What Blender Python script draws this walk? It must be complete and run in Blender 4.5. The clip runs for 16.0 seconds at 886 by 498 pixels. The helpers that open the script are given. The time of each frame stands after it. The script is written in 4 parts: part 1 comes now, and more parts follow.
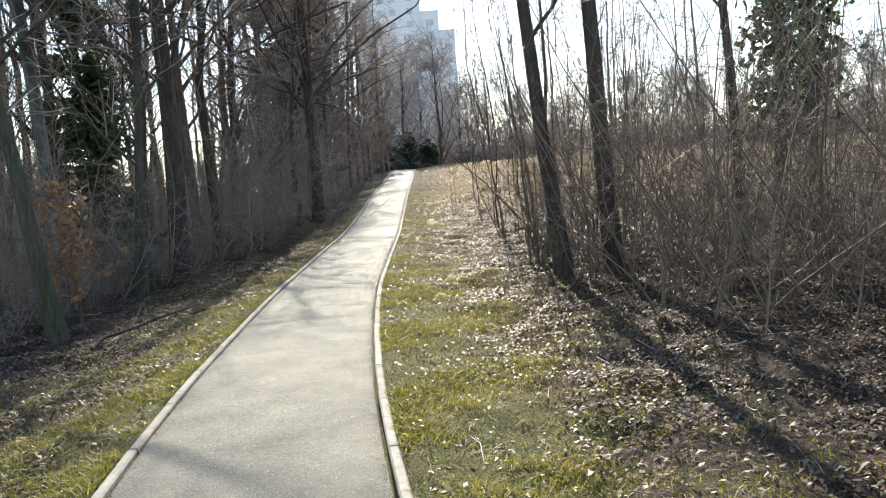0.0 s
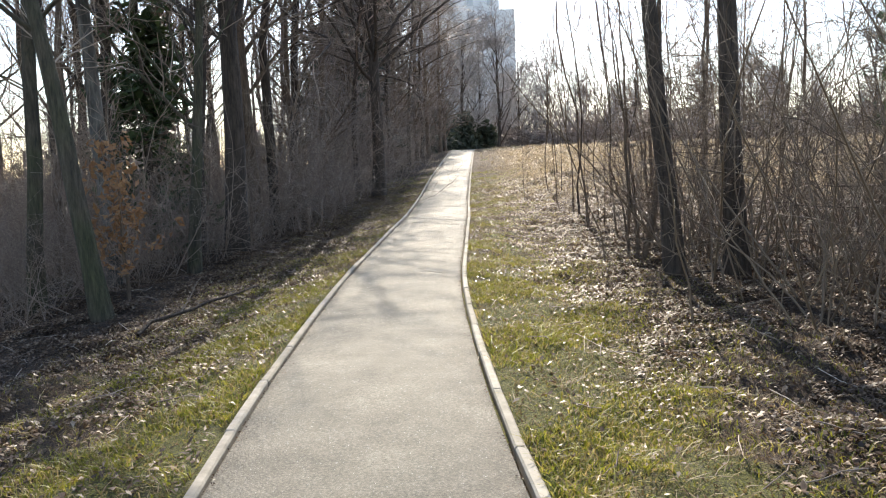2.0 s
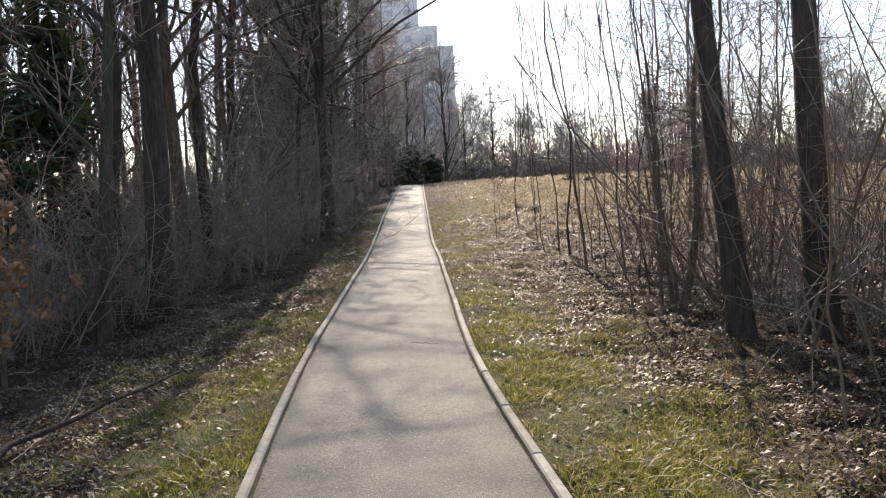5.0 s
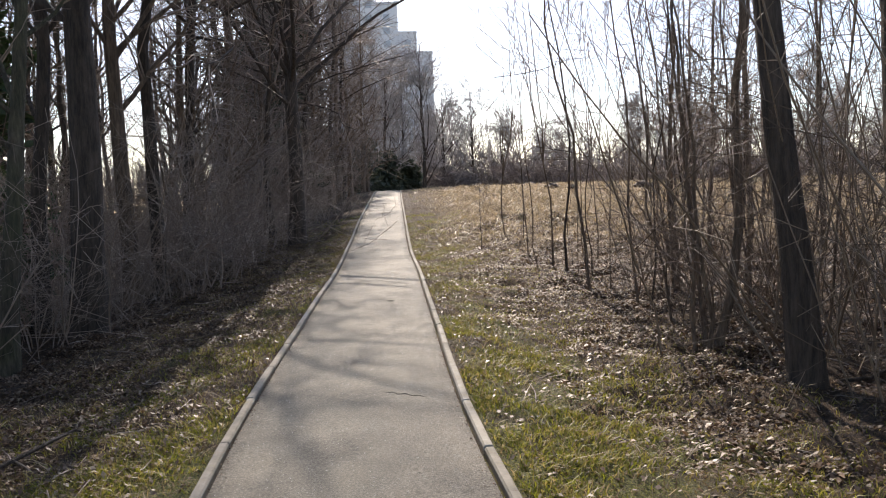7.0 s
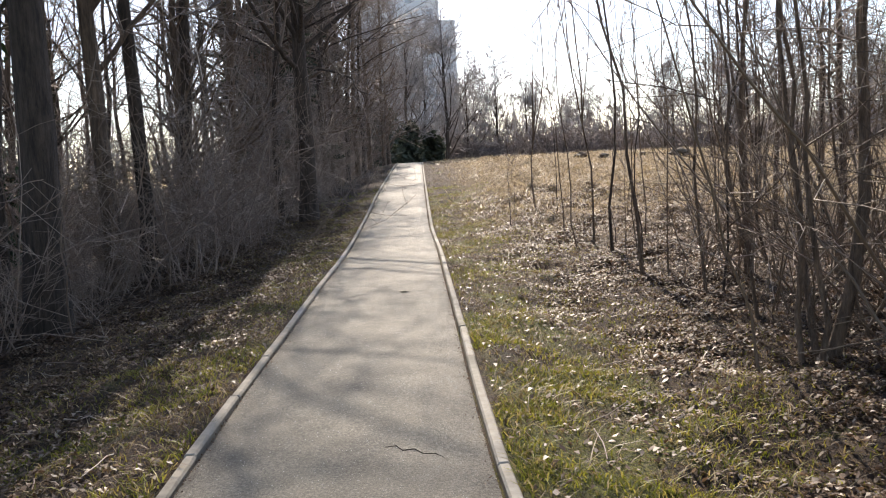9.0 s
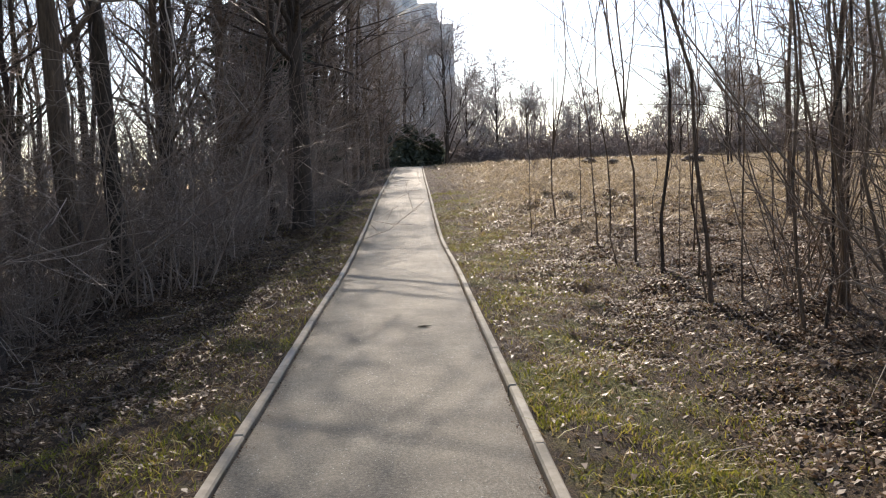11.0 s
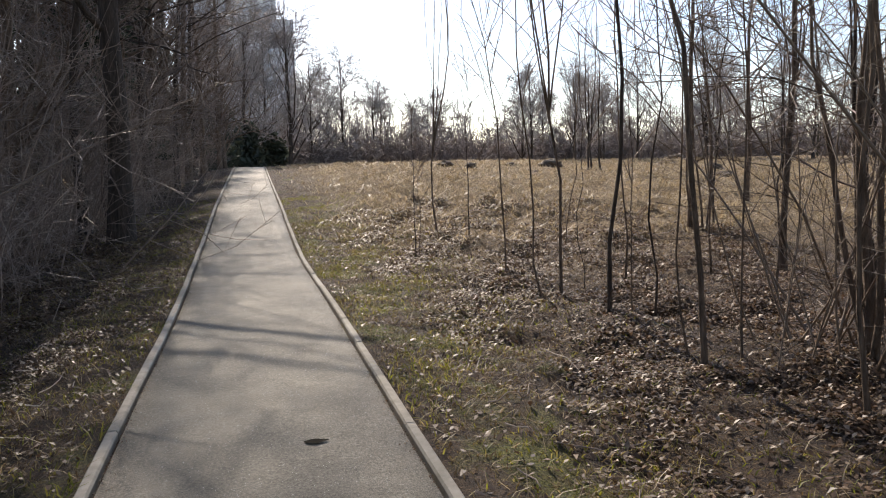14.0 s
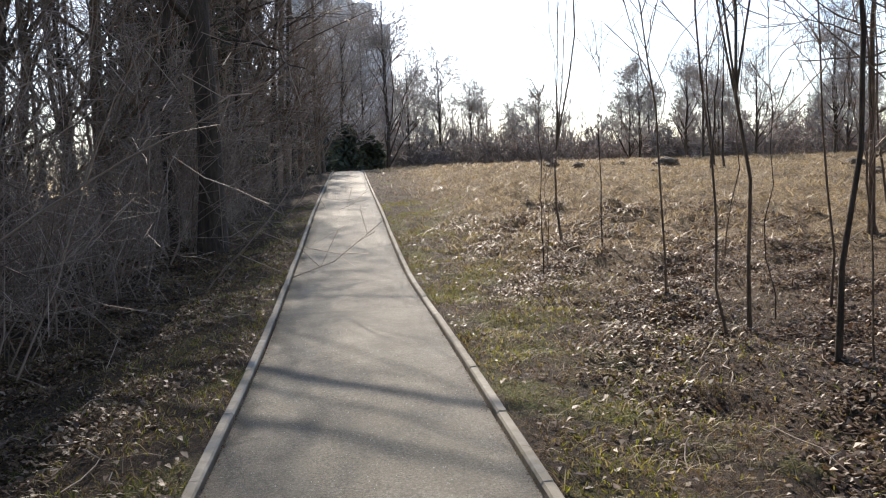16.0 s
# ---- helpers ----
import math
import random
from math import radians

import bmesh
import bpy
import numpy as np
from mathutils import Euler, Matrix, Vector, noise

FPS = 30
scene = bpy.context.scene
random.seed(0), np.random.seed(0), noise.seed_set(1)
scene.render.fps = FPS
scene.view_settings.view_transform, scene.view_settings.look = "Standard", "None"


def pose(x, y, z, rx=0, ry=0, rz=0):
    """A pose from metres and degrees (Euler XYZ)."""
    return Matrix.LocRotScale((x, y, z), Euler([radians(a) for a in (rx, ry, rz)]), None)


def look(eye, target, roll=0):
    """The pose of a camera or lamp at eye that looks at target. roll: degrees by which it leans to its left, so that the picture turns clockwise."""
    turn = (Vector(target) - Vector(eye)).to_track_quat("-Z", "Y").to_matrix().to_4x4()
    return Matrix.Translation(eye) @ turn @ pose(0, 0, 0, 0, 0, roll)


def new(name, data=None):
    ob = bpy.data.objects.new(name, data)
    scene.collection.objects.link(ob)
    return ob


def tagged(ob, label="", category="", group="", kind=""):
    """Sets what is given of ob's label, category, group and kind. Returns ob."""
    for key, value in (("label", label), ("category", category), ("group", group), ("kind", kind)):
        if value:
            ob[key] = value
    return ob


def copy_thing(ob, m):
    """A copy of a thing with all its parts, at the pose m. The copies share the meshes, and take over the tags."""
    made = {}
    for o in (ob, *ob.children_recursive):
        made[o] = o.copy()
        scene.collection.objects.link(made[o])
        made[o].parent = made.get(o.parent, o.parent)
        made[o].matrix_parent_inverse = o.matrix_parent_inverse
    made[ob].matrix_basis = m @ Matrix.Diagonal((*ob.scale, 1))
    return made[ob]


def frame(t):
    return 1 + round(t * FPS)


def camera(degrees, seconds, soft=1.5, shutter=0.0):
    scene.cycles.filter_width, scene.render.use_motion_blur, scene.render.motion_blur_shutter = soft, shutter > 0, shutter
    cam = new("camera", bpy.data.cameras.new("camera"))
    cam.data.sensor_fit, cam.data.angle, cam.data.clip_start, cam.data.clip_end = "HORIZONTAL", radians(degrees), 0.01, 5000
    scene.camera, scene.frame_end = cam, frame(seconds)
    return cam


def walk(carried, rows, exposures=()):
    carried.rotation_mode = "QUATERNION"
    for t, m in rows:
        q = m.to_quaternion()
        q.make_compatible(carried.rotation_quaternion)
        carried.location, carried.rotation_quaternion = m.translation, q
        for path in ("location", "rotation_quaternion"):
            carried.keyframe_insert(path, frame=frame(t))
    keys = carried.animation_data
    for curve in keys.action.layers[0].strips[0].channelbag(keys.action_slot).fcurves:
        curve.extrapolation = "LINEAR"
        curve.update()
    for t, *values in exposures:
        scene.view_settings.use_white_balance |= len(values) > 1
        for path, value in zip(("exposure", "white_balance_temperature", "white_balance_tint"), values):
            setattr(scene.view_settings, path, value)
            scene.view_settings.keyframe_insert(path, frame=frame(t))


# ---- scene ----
cam = camera(60.0, 16.0, soft=1.1)
METRES, EYE, TILT, LEAN, TURN = 14.4, 1.5, 0.0, 0.0, -2.7
ROWS = [
    (0.0, 0.0, 0.0, 0.0, -0.43, -5.34, 4.56),
    (0.5, -0.0124, 0.025, 0.0007, 2.11, -5.19, 4.25),
    (1.0, -0.0182, 0.0536, 0.0015, 2.89, -5.14, 2.96),
    (1.5, -0.0323, 0.0787, -0.0025, 3.31, -5.51, 1.85),
    (2.0, -0.0432, 0.1031, -0.004, 3.26, -6.45, 2.21),
    (2.5, -0.0526, 0.1347, -0.0026, 3.13, -6.82, 3.32),
    (3.0, -0.068, 0.1641, -0.0029, 3.76, -6.76, 3.13),
    (3.5, -0.0744, 0.1952, -0.005, 2.43, -6.46, 3.48),
    (4.0, -0.083, 0.2255, -0.0055, 1.42, -5.57, 4.04),
    (4.5, -0.0895, 0.2554, -0.0051, -0.13, -4.39, 3.64),
    (7.0, -0.0935, 0.4101, -0.0064, -2.99, -3.52, 2.16),
    (7.5, -0.0871, 0.442, -0.0092, -3.71, -3.76, 2.4),
    (8.0, -0.0876, 0.4738, -0.0114, -1.68, -4.31, 2.41),
    (8.5, -0.0872, 0.5037, -0.0113, -1.63, -5.34, 2.81),
    (9.0, -0.0866, 0.5366, -0.009, -1.2, -5.48, 2.92),
    (9.5, -0.0946, 0.5688, -0.0073, 0.94, -5.37, 2.43),
    (10.0, -0.0976, 0.6001, -0.0095, 0.71, -5.25, 2.63),
    (12.5, -0.1196, 0.7555, -0.0084, -4.94, -4.99, 0.97),
    (13.0, -0.1215, 0.7871, -0.0082, -4.25, -5.25, 0.72),
    (13.5, -0.1255, 0.8169, -0.0059, -8.25, -5.36, 0.97),
    (14.0, -0.123, 0.8501, -0.0046, -13.4, -5.35, 1.51),
    (14.5, -0.1283, 0.8817, -0.0049, -13.7, -5.41, 1.71),
    (15.0, -0.1278, 0.9136, -0.0069, -13.08, -5.82, 1.62),
    (15.5, -0.1269, 0.944, -0.0063, -7.32, -5.07, 1.93),
    (16.0, -0.1258, 0.976, -0.0035, -6.37, -4.97, 2.35),
]
walk(cam, [(t, pose(0, 0, EYE, TILT, LEAN, TURN) @ pose(METRES * x, METRES * y, METRES * z, 90 + pitch, roll, yaw)) for t, x, y, z, yaw, pitch, roll in ROWS],
     exposures=[(0.0, 1.2, 6450, 8), (2.0, 1.14, 6650, 12), (4.5, 0.84, 6700, 16), (7.0, 0.58, 6750, 18), (8.5, 0.86, 6750, 17), (10.0, 0.68, 6750, 16), (12.5, 0.44, 6700, 18), (14.0, 0.36, 6700, 17), (15.0, 0.58, 6650, 16), (15.5, 0.7, 6600, 16), (16.0, 0.55, 6550, 15)])

# ---- light ----
SUN_ELEV, SUN_AZ = 33.0, 0.0      # degrees above the horizon; degrees to the left of +y
world = bpy.data.worlds.new("sky")
scene.world = world
world.use_nodes = True
wn = world.node_tree.nodes
sky = wn.new("ShaderNodeTexSky")
sky.sky_type, sky.sun_disc = "NISHITA", False
sky.sun_elevation, sky.sun_rotation = radians(SUN_ELEV), radians(-SUN_AZ)
sky.air_density, sky.dust_density, sky.ozone_density = 1.0, 0.5, 1.0
world.node_tree.links.new(sky.outputs[0], wn["Background"].inputs[0])
wn["Background"].inputs[1].default_value = 0.15
sun_data = bpy.data.lights.new("sun", "SUN")
sun_data.energy, sun_data.angle, sun_data.color = 4.8, radians(0.55), (1.0, 0.92, 0.77)
sun = new("sun", sun_data)
sa, se = radians(SUN_AZ), radians(SUN_ELEV)
sun.matrix_world = look((0, 0, 60), (math.sin(sa) * math.cos(se), -math.cos(sa) * math.cos(se), 60 - math.sin(se)))

# ---- materials ----


def mat(name, rough=0.85):
    m = bpy.data.materials.new(name)
    m.use_nodes = True
    nt = m.node_tree
    b = nt.nodes["Principled BSDF"]
    b.inputs["Roughness"].default_value = rough
    return m, nt, b


def ramp(nt, fac, stops):
    r = nt.nodes.new("ShaderNodeValToRGB")
    e = r.color_ramp.elements
    while len(e) < len(stops):
        e.new(0.5)
    for el, (p, c) in zip(e, stops):
        el.position, el.color = p, (*c, 1)
    nt.links.new(fac, r.inputs[0])
    return r.outputs[0]


def tex_noise(nt, scale, detail=6, rough=0.6, stretch=(1, 1, 1)):
    g = nt.nodes.new("ShaderNodeNewGeometry")
    mp = nt.nodes.new("ShaderNodeMapping")
    mp.inputs["Scale"].default_value = stretch
    nt.links.new(g.outputs["Position"], mp.inputs[0])
    n = nt.nodes.new("ShaderNodeTexNoise")
    n.inputs["Scale"].default_value, n.inputs["Detail"].default_value, n.inputs["Roughness"].default_value = scale, detail, rough
    nt.links.new(mp.outputs[0], n.inputs["Vector"])
    return n.outputs["Fac"]


def mixc(nt, fac, a, b, mode="MIX"):
    m = nt.nodes.new("ShaderNodeMix")
    m.data_type, m.blend_type = "RGBA", mode
    for k, v in ((0, fac), (6, a), (7, b)):
        if isinstance(v, (int, float)):
            m.inputs[k].default_value = v
        elif isinstance(v, tuple):
            m.inputs[k].default_value = (*v, 1)
        else:
            nt.links.new(v, m.inputs[k])
    return m.outputs[2]


def bump(nt, b, h, strength, dist):
    n = nt.nodes.new("ShaderNodeBump")
    n.inputs["Strength"].default_value, n.inputs["Distance"].default_value = strength, dist
    nt.links.new(h, n.inputs["Height"])
    nt.links.new(n.outputs[0], b.inputs["Normal"])


def bark(name, dark, light, scale=9, moss=None):
    m, nt, b = mat(name, 0.9)
    n = tex_noise(nt, scale, 7, 0.7, (1, 1, 0.22))
    c = ramp(nt, n, [(0.3, dark), (0.72, light)])
    big = tex_noise(nt, 1.3, 3)
    c = mixc(nt, ramp(nt, big, [(0.4, (0, 0, 0)), (0.75, (0.7, 0.7, 0.7))]), c, moss or tuple(0.6 * v for v in light))
    ridge = tex_noise(nt, scale * 3.2, 5, 0.75, (1, 1, 0.12))
    c = mixc(nt, 0.75, c, ramp(nt, ridge, [(0.36, (0.35, 0.34, 0.33)), (0.62, (1.35, 1.33, 1.3))]), "MULTIPLY")
    nt.links.new(c, b.inputs["Base Color"])
    bump(nt, b, mixc(nt, 0.55, n, ridge), 1.0, 0.09)
    return m


def twig_mat(name, stops, rough=0.6):
    m, nt, b = mat(name, rough)
    g = nt.nodes.new("ShaderNodeNewGeometry")
    nt.links.new(ramp(nt, g.outputs["Random Per Island"], stops), b.inputs["Base Color"])
    return m


def leaf_mat(name, stops, rough=0.55, through_light=0.3):
    m, nt, b = mat(name, rough)
    g = nt.nodes.new("ShaderNodeNewGeometry")
    c = ramp(nt, g.outputs["Random Per Island"], stops)
    c = mixc(nt, ramp(nt, tex_noise(nt, 60, 3), [(0.35, (0, 0, 0)), (0.7, (0.5, 0.5, 0.5))]), c, (0.08, 0.05, 0.03), "MULTIPLY")
    nt.links.new(c, b.inputs["Base Color"])
    if through_light:
        t = nt.nodes.new("ShaderNodeBsdfTranslucent")
        nt.links.new(c, t.inputs[0])
        mx = nt.nodes.new("ShaderNodeMixShader")
        mx.inputs[0].default_value = through_light
        nt.links.new(b.outputs[0], mx.inputs[1])
        nt.links.new(t.outputs[0], mx.inputs[2])
        nt.links.new(mx.outputs[0], nt.nodes["Material Output"].inputs[0])
    return m


BARK_DARK = bark("bark_dark", (0.03, 0.022, 0.017), (0.13, 0.098, 0.075))
BARK_BROWN = bark("bark_brown", (0.08, 0.056, 0.04), (0.28, 0.20, 0.14))
BARK_MOSS = bark("bark_moss", (0.04, 0.034, 0.024), (0.15, 0.12, 0.085), moss=(0.07, 0.085, 0.03))
BARK_PALE = bark("bark_pale", (0.022, 0.018, 0.014), (0.34, 0.31, 0.27), 4, (0.05, 0.042, 0.034))
TWIG = twig_mat("twig", [(0, (0.15, 0.105, 0.078)), (0.6, (0.28, 0.205, 0.155)), (0.9, (0.42, 0.33, 0.255)), (1, (0.60, 0.51, 0.42))])
TWIG_RED = twig_mat("twig_red", [(0, (0.07, 0.046, 0.03)), (0.5, (0.145, 0.10, 0.066)), (1, (0.32, 0.24, 0.165))])
# Paler than the near twigs: distance haze is put into this colour.
TWIG_FAR_HAZED = twig_mat("twig_far_hazed", [(0, (0.25, 0.225, 0.215)), (1, (0.46, 0.42, 0.40))], 0.85)
# Brown twigs lightened in colour to carry bright haze; the far hedge shares them.
TWIG_HAZE = twig_mat("twig_brown_hazed", [(0, (0.17, 0.135, 0.115)), (0.8, (0.33, 0.265, 0.225)), (1, (0.50, 0.42, 0.36))], 0.8)
LITTER = leaf_mat("leaf_litter", [(0, (0.055, 0.031, 0.018)), (0.4, (0.14, 0.082, 0.046)), (0.75, (0.25, 0.16, 0.095)), (0.92, (0.36, 0.265, 0.175)), (1, (0.52, 0.42, 0.31))], 0.5, 0.28)
GRASS = leaf_mat("grass", [(0, (0.13, 0.15, 0.015)), (0.45, (0.33, 0.34, 0.035)), (0.7, (0.42, 0.36, 0.07)), (1, (0.46, 0.34, 0.17))], 0.5, 0.55)
STRAW = leaf_mat("straw", [(0, (0.24, 0.165, 0.085)), (0.5, (0.50, 0.38, 0.21)), (1, (0.74, 0.60, 0.37))], 0.5, 0.4)
DEAD_GRASS = leaf_mat("dead_grass", [(0, (0.11, 0.064, 0.028)), (0.5, (0.27, 0.175, 0.07)), (0.8, (0.33, 0.26, 0.075)), (1, (0.48, 0.35, 0.18))], 0.6, 0.35)
BROWN_LEAF = leaf_mat("brown_leaf", [(0, (0.32, 0.15, 0.06)), (1, (0.62, 0.36, 0.18))], 0.5, 0.4)
NEEDLE = leaf_mat("needle", [(0, (0.02, 0.035, 0.015)), (1, (0.06, 0.085, 0.035))], 0.6, 0.1)
# Dark needles with the haze of the path's far end mixed into their colour.
NEEDLE_HAZED = leaf_mat("needle_hazed", [(0, (0.06, 0.075, 0.05)), (1, (0.13, 0.15, 0.10))], 0.7, 0.3)
EVERGREEN = leaf_mat("evergreen", [(0, (0.03, 0.055, 0.02)), (1, (0.10, 0.15, 0.055))], 0.45, 0.25)


def make_ground_mat():
    m, nt, b = mat("ground_soil", 0.95)
    n1, n2, n3 = tex_noise(nt, 1.1, 6), tex_noise(nt, 11, 9, 0.75), tex_noise(nt, 45, 5, 0.7)
    soil = ramp(nt, n2, [(0.3, (0.022, 0.013, 0.007)), (0.5, (0.075, 0.045, 0.024)), (0.72, (0.21, 0.14, 0.075))])
    green = ramp(nt, n3, [(0.3, (0.045, 0.052, 0.01)), (0.7, (0.25, 0.27, 0.035))])
    at = nt.nodes.new("ShaderNodeAttribute")
    at.attribute_name = "cover"
    sep = nt.nodes.new("ShaderNodeSeparateColor")
    nt.links.new(at.outputs["Color"], sep.inputs[0])
    add = nt.nodes.new("ShaderNodeMath")
    add.operation = "MULTIPLY_ADD"
    nt.links.new(n1, add.inputs[0])
    add.inputs[1].default_value = 3.2
    nt.links.new(sep.outputs[0], add.inputs[2])
    sub = nt.nodes.new("ShaderNodeMath")
    sub.operation = "SUBTRACT"
    nt.links.new(add.outputs[0], sub.inputs[0])
    sub.inputs[1].default_value = 1.55
    f = ramp(nt, sub.outputs[0], [(0.45, (0, 0, 0)), (0.85, (0.85, 0.85, 0.85))])
    c = mixc(nt, f, soil, green)
    straw = ramp(nt, n2, [(0.3, (0.10, 0.066, 0.034)), (0.7, (0.50, 0.37, 0.20))])
    c = mixc(nt, sep.outputs[1], c, straw)
    crumb = tex_noise(nt, 70, 4, 0.8)
    c = mixc(nt, 0.9, c, ramp(nt, crumb, [(0.38, (0.25, 0.22, 0.2)), (0.52, (0.95, 0.92, 0.88)), (0.66, (2.1, 1.95, 1.75))]), "MULTIPLY")
    nt.links.new(c, b.inputs["Base Color"])
    bump(nt, b, mixc(nt, 0.4, n2, crumb), 1.0, 0.16)
    return m


def make_asphalt():
    m, nt, b = mat("asphalt_pale", 0.75)
    n1, n2 = tex_noise(nt, 1.6, 9, 0.72), tex_noise(nt, 75, 6, 0.85)
    base = ramp(nt, n1, [(0.28, (0.15, 0.135, 0.107)), (0.5, (0.245, 0.222, 0.175)), (0.72, (0.34, 0.31, 0.246))])
    c = mixc(nt, 0.8, base, ramp(nt, n2, [(0.34, (0.2, 0.2, 0.2)), (0.52, (0.95, 0.95, 0.95)), (0.68, (2.0, 2.0, 2.0))]), "MULTIPLY")
    v = nt.nodes.new("ShaderNodeTexVoronoi")
    v.inputs["Scale"].default_value = 38
    g = nt.nodes.new("ShaderNodeNewGeometry")
    nt.links.new(g.outputs["Position"], v.inputs["Vector"])
    c = mixc(nt, ramp(nt, v.outputs["Distance"], [(0.05, (0.6, 0.6, 0.6)), (0.17, (0, 0, 0))]), c, (0.62, 0.60, 0.55))
    nt.links.new(c, b.inputs["Base Color"])
    bump(nt, b, n2, 1.0, 0.018)
    return m


def make_concrete(name, lo, hi, scale=6):
    m, nt, b = mat(name, 0.85)
    n = tex_noise(nt, scale, 8, 0.7)
    c = ramp(nt, n, [(0.3, lo), (0.7, hi)])
    oi = nt.nodes.new("ShaderNodeObjectInfo")
    c = mixc(nt, 0.8, c, ramp(nt, oi.outputs["Random"], [(0, (0.72, 0.70, 0.66)), (1, (1.1, 1.1, 1.1))]), "MULTIPLY")
    c = mixc(nt, ramp(nt, tex_noise(nt, 2.2, 4), [(0.5, (0, 0, 0)), (0.75, (0.55, 0.55, 0.55))]), c, (0.12, 0.115, 0.07))
    nt.links.new(c, b.inputs["Base Color"])
    bump(nt, b, tex_noise(nt, 90, 4), 0.5, 0.004)
    return m


GROUND_MAT, ASPHALT = make_ground_mat(), make_asphalt()
KERB_MAT = make_concrete("kerb_concrete", (0.22, 0.20, 0.165), (0.40, 0.37, 0.315), 9)
GRIT_MAT = make_concrete("pale_grit", (0.50, 0.48, 0.44), (0.80, 0.78, 0.74), 40)
# Concrete kept very light: the glare of backlit haze is put into its colour.
FACADE_HAZED, _nt, _b = mat("facade_concrete_hazed", 0.8)
_nt.links.new(ramp(_nt, tex_noise(_nt, 0.2, 5), [(0.3, (0.74, 0.75, 0.76)), (0.7, (0.85, 0.85, 0.85))]), _b.inputs["Base Color"])
ROOF = make_concrete("roof_tile", (0.10, 0.075, 0.065), (0.17, 0.13, 0.11), 2)
PLASTER = make_concrete("plaster", (0.5, 0.48, 0.44), (0.62, 0.6, 0.55), 1)
SOIL = make_concrete("dug_soil", (0.05, 0.033, 0.022), (0.15, 0.10, 0.065), 14)
PIT, _nt, _b = mat("pit_dark", 1.0)
_b.inputs["Specular IOR Level"].default_value = 0.05
_nt.links.new(ramp(_nt, tex_noise(_nt, 60, 4), [(0.3, (0.010, 0.009, 0.007)), (0.75, (0.035, 0.03, 0.022))]), _b.inputs["Base Color"])
# Pane colour washed out by haze, so far windows barely stand out.
PANE_HAZED, _nt, _b = mat("window_glass_hazed", 0.15)
_b.inputs["Base Color"].default_value = (0.52, 0.55, 0.58, 1)

# ---- geometry helpers ----


def mesh_of(name, verts, quads, material, smooth=False):
    verts, quads = np.asarray(verts, np.float32).reshape(-1, 3), np.asarray(quads, np.int32).reshape(-1, 4)
    me = bpy.data.meshes.new(name)
    me.vertices.add(len(verts))
    me.vertices.foreach_set("co", verts.ravel())
    me.loops.add(quads.size)
    me.loops.foreach_set("vertex_index", quads.ravel())
    me.polygons.add(len(quads))
    me.polygons.foreach_set("loop_start", np.arange(0, quads.size, 4, dtype=np.int32))
    if smooth:
        me.polygons.foreach_set("use_smooth", np.ones(len(quads), bool))
    me.update(calc_edges=True)
    me.materials.append(material)
    return me


def part(name, bm, material, parent, label=""):
    me = bpy.data.meshes.new(name)
    bm.to_mesh(me)
    bm.free()
    me.materials.append(material)
    ob = new(name, me)
    ob.parent = parent
    return tagged(ob, label)


def part_of(name, me, parent, label=""):
    ob = new(name, me)
    ob.parent = parent
    return tagged(ob, label)


def tubes(batches):
    """Vertices and quads of many tapered tubes: batches of (points K n 3, radii K n, sides)."""
    vs, qs, off = [], [], 0
    for P, R, s in batches:
        K, n, _ = P.shape
        if not K:
            continue
        t = P[:, -1] - P[:, 0]
        t /= np.linalg.norm(t, axis=1, keepdims=True) + 1e-9
        ref = np.where(np.abs(t[:, 2:3]) > 0.9, np.array([[1.0, 0, 0]]), np.array([[0, 0, 1.0]]))
        u = np.cross(t, ref)
        u /= np.linalg.norm(u, axis=1, keepdims=True) + 1e-9
        v = np.cross(t, u)
        a = np.arange(s) * 2 * np.pi / s
        ring = np.cos(a)[None, :, None] * u[:, None, :] + np.sin(a)[None, :, None] * v[:, None, :]
        V = P[:, :, None, :] + R[:, :, None, None] * ring[:, None, :, :]
        idx = off + np.arange(K * n * s).reshape(K, n, s)
        nx = np.roll(idx, -1, axis=2)
        Q = np.stack([idx[:, :-1], nx[:, :-1], nx[:, 1:], idx[:, 1:]], axis=-1)
        vs.append(V.reshape(-1, 3))
        qs.append(Q.reshape(-1, 4))
        off += K * n * s
    return np.concatenate(vs), np.concatenate(qs)


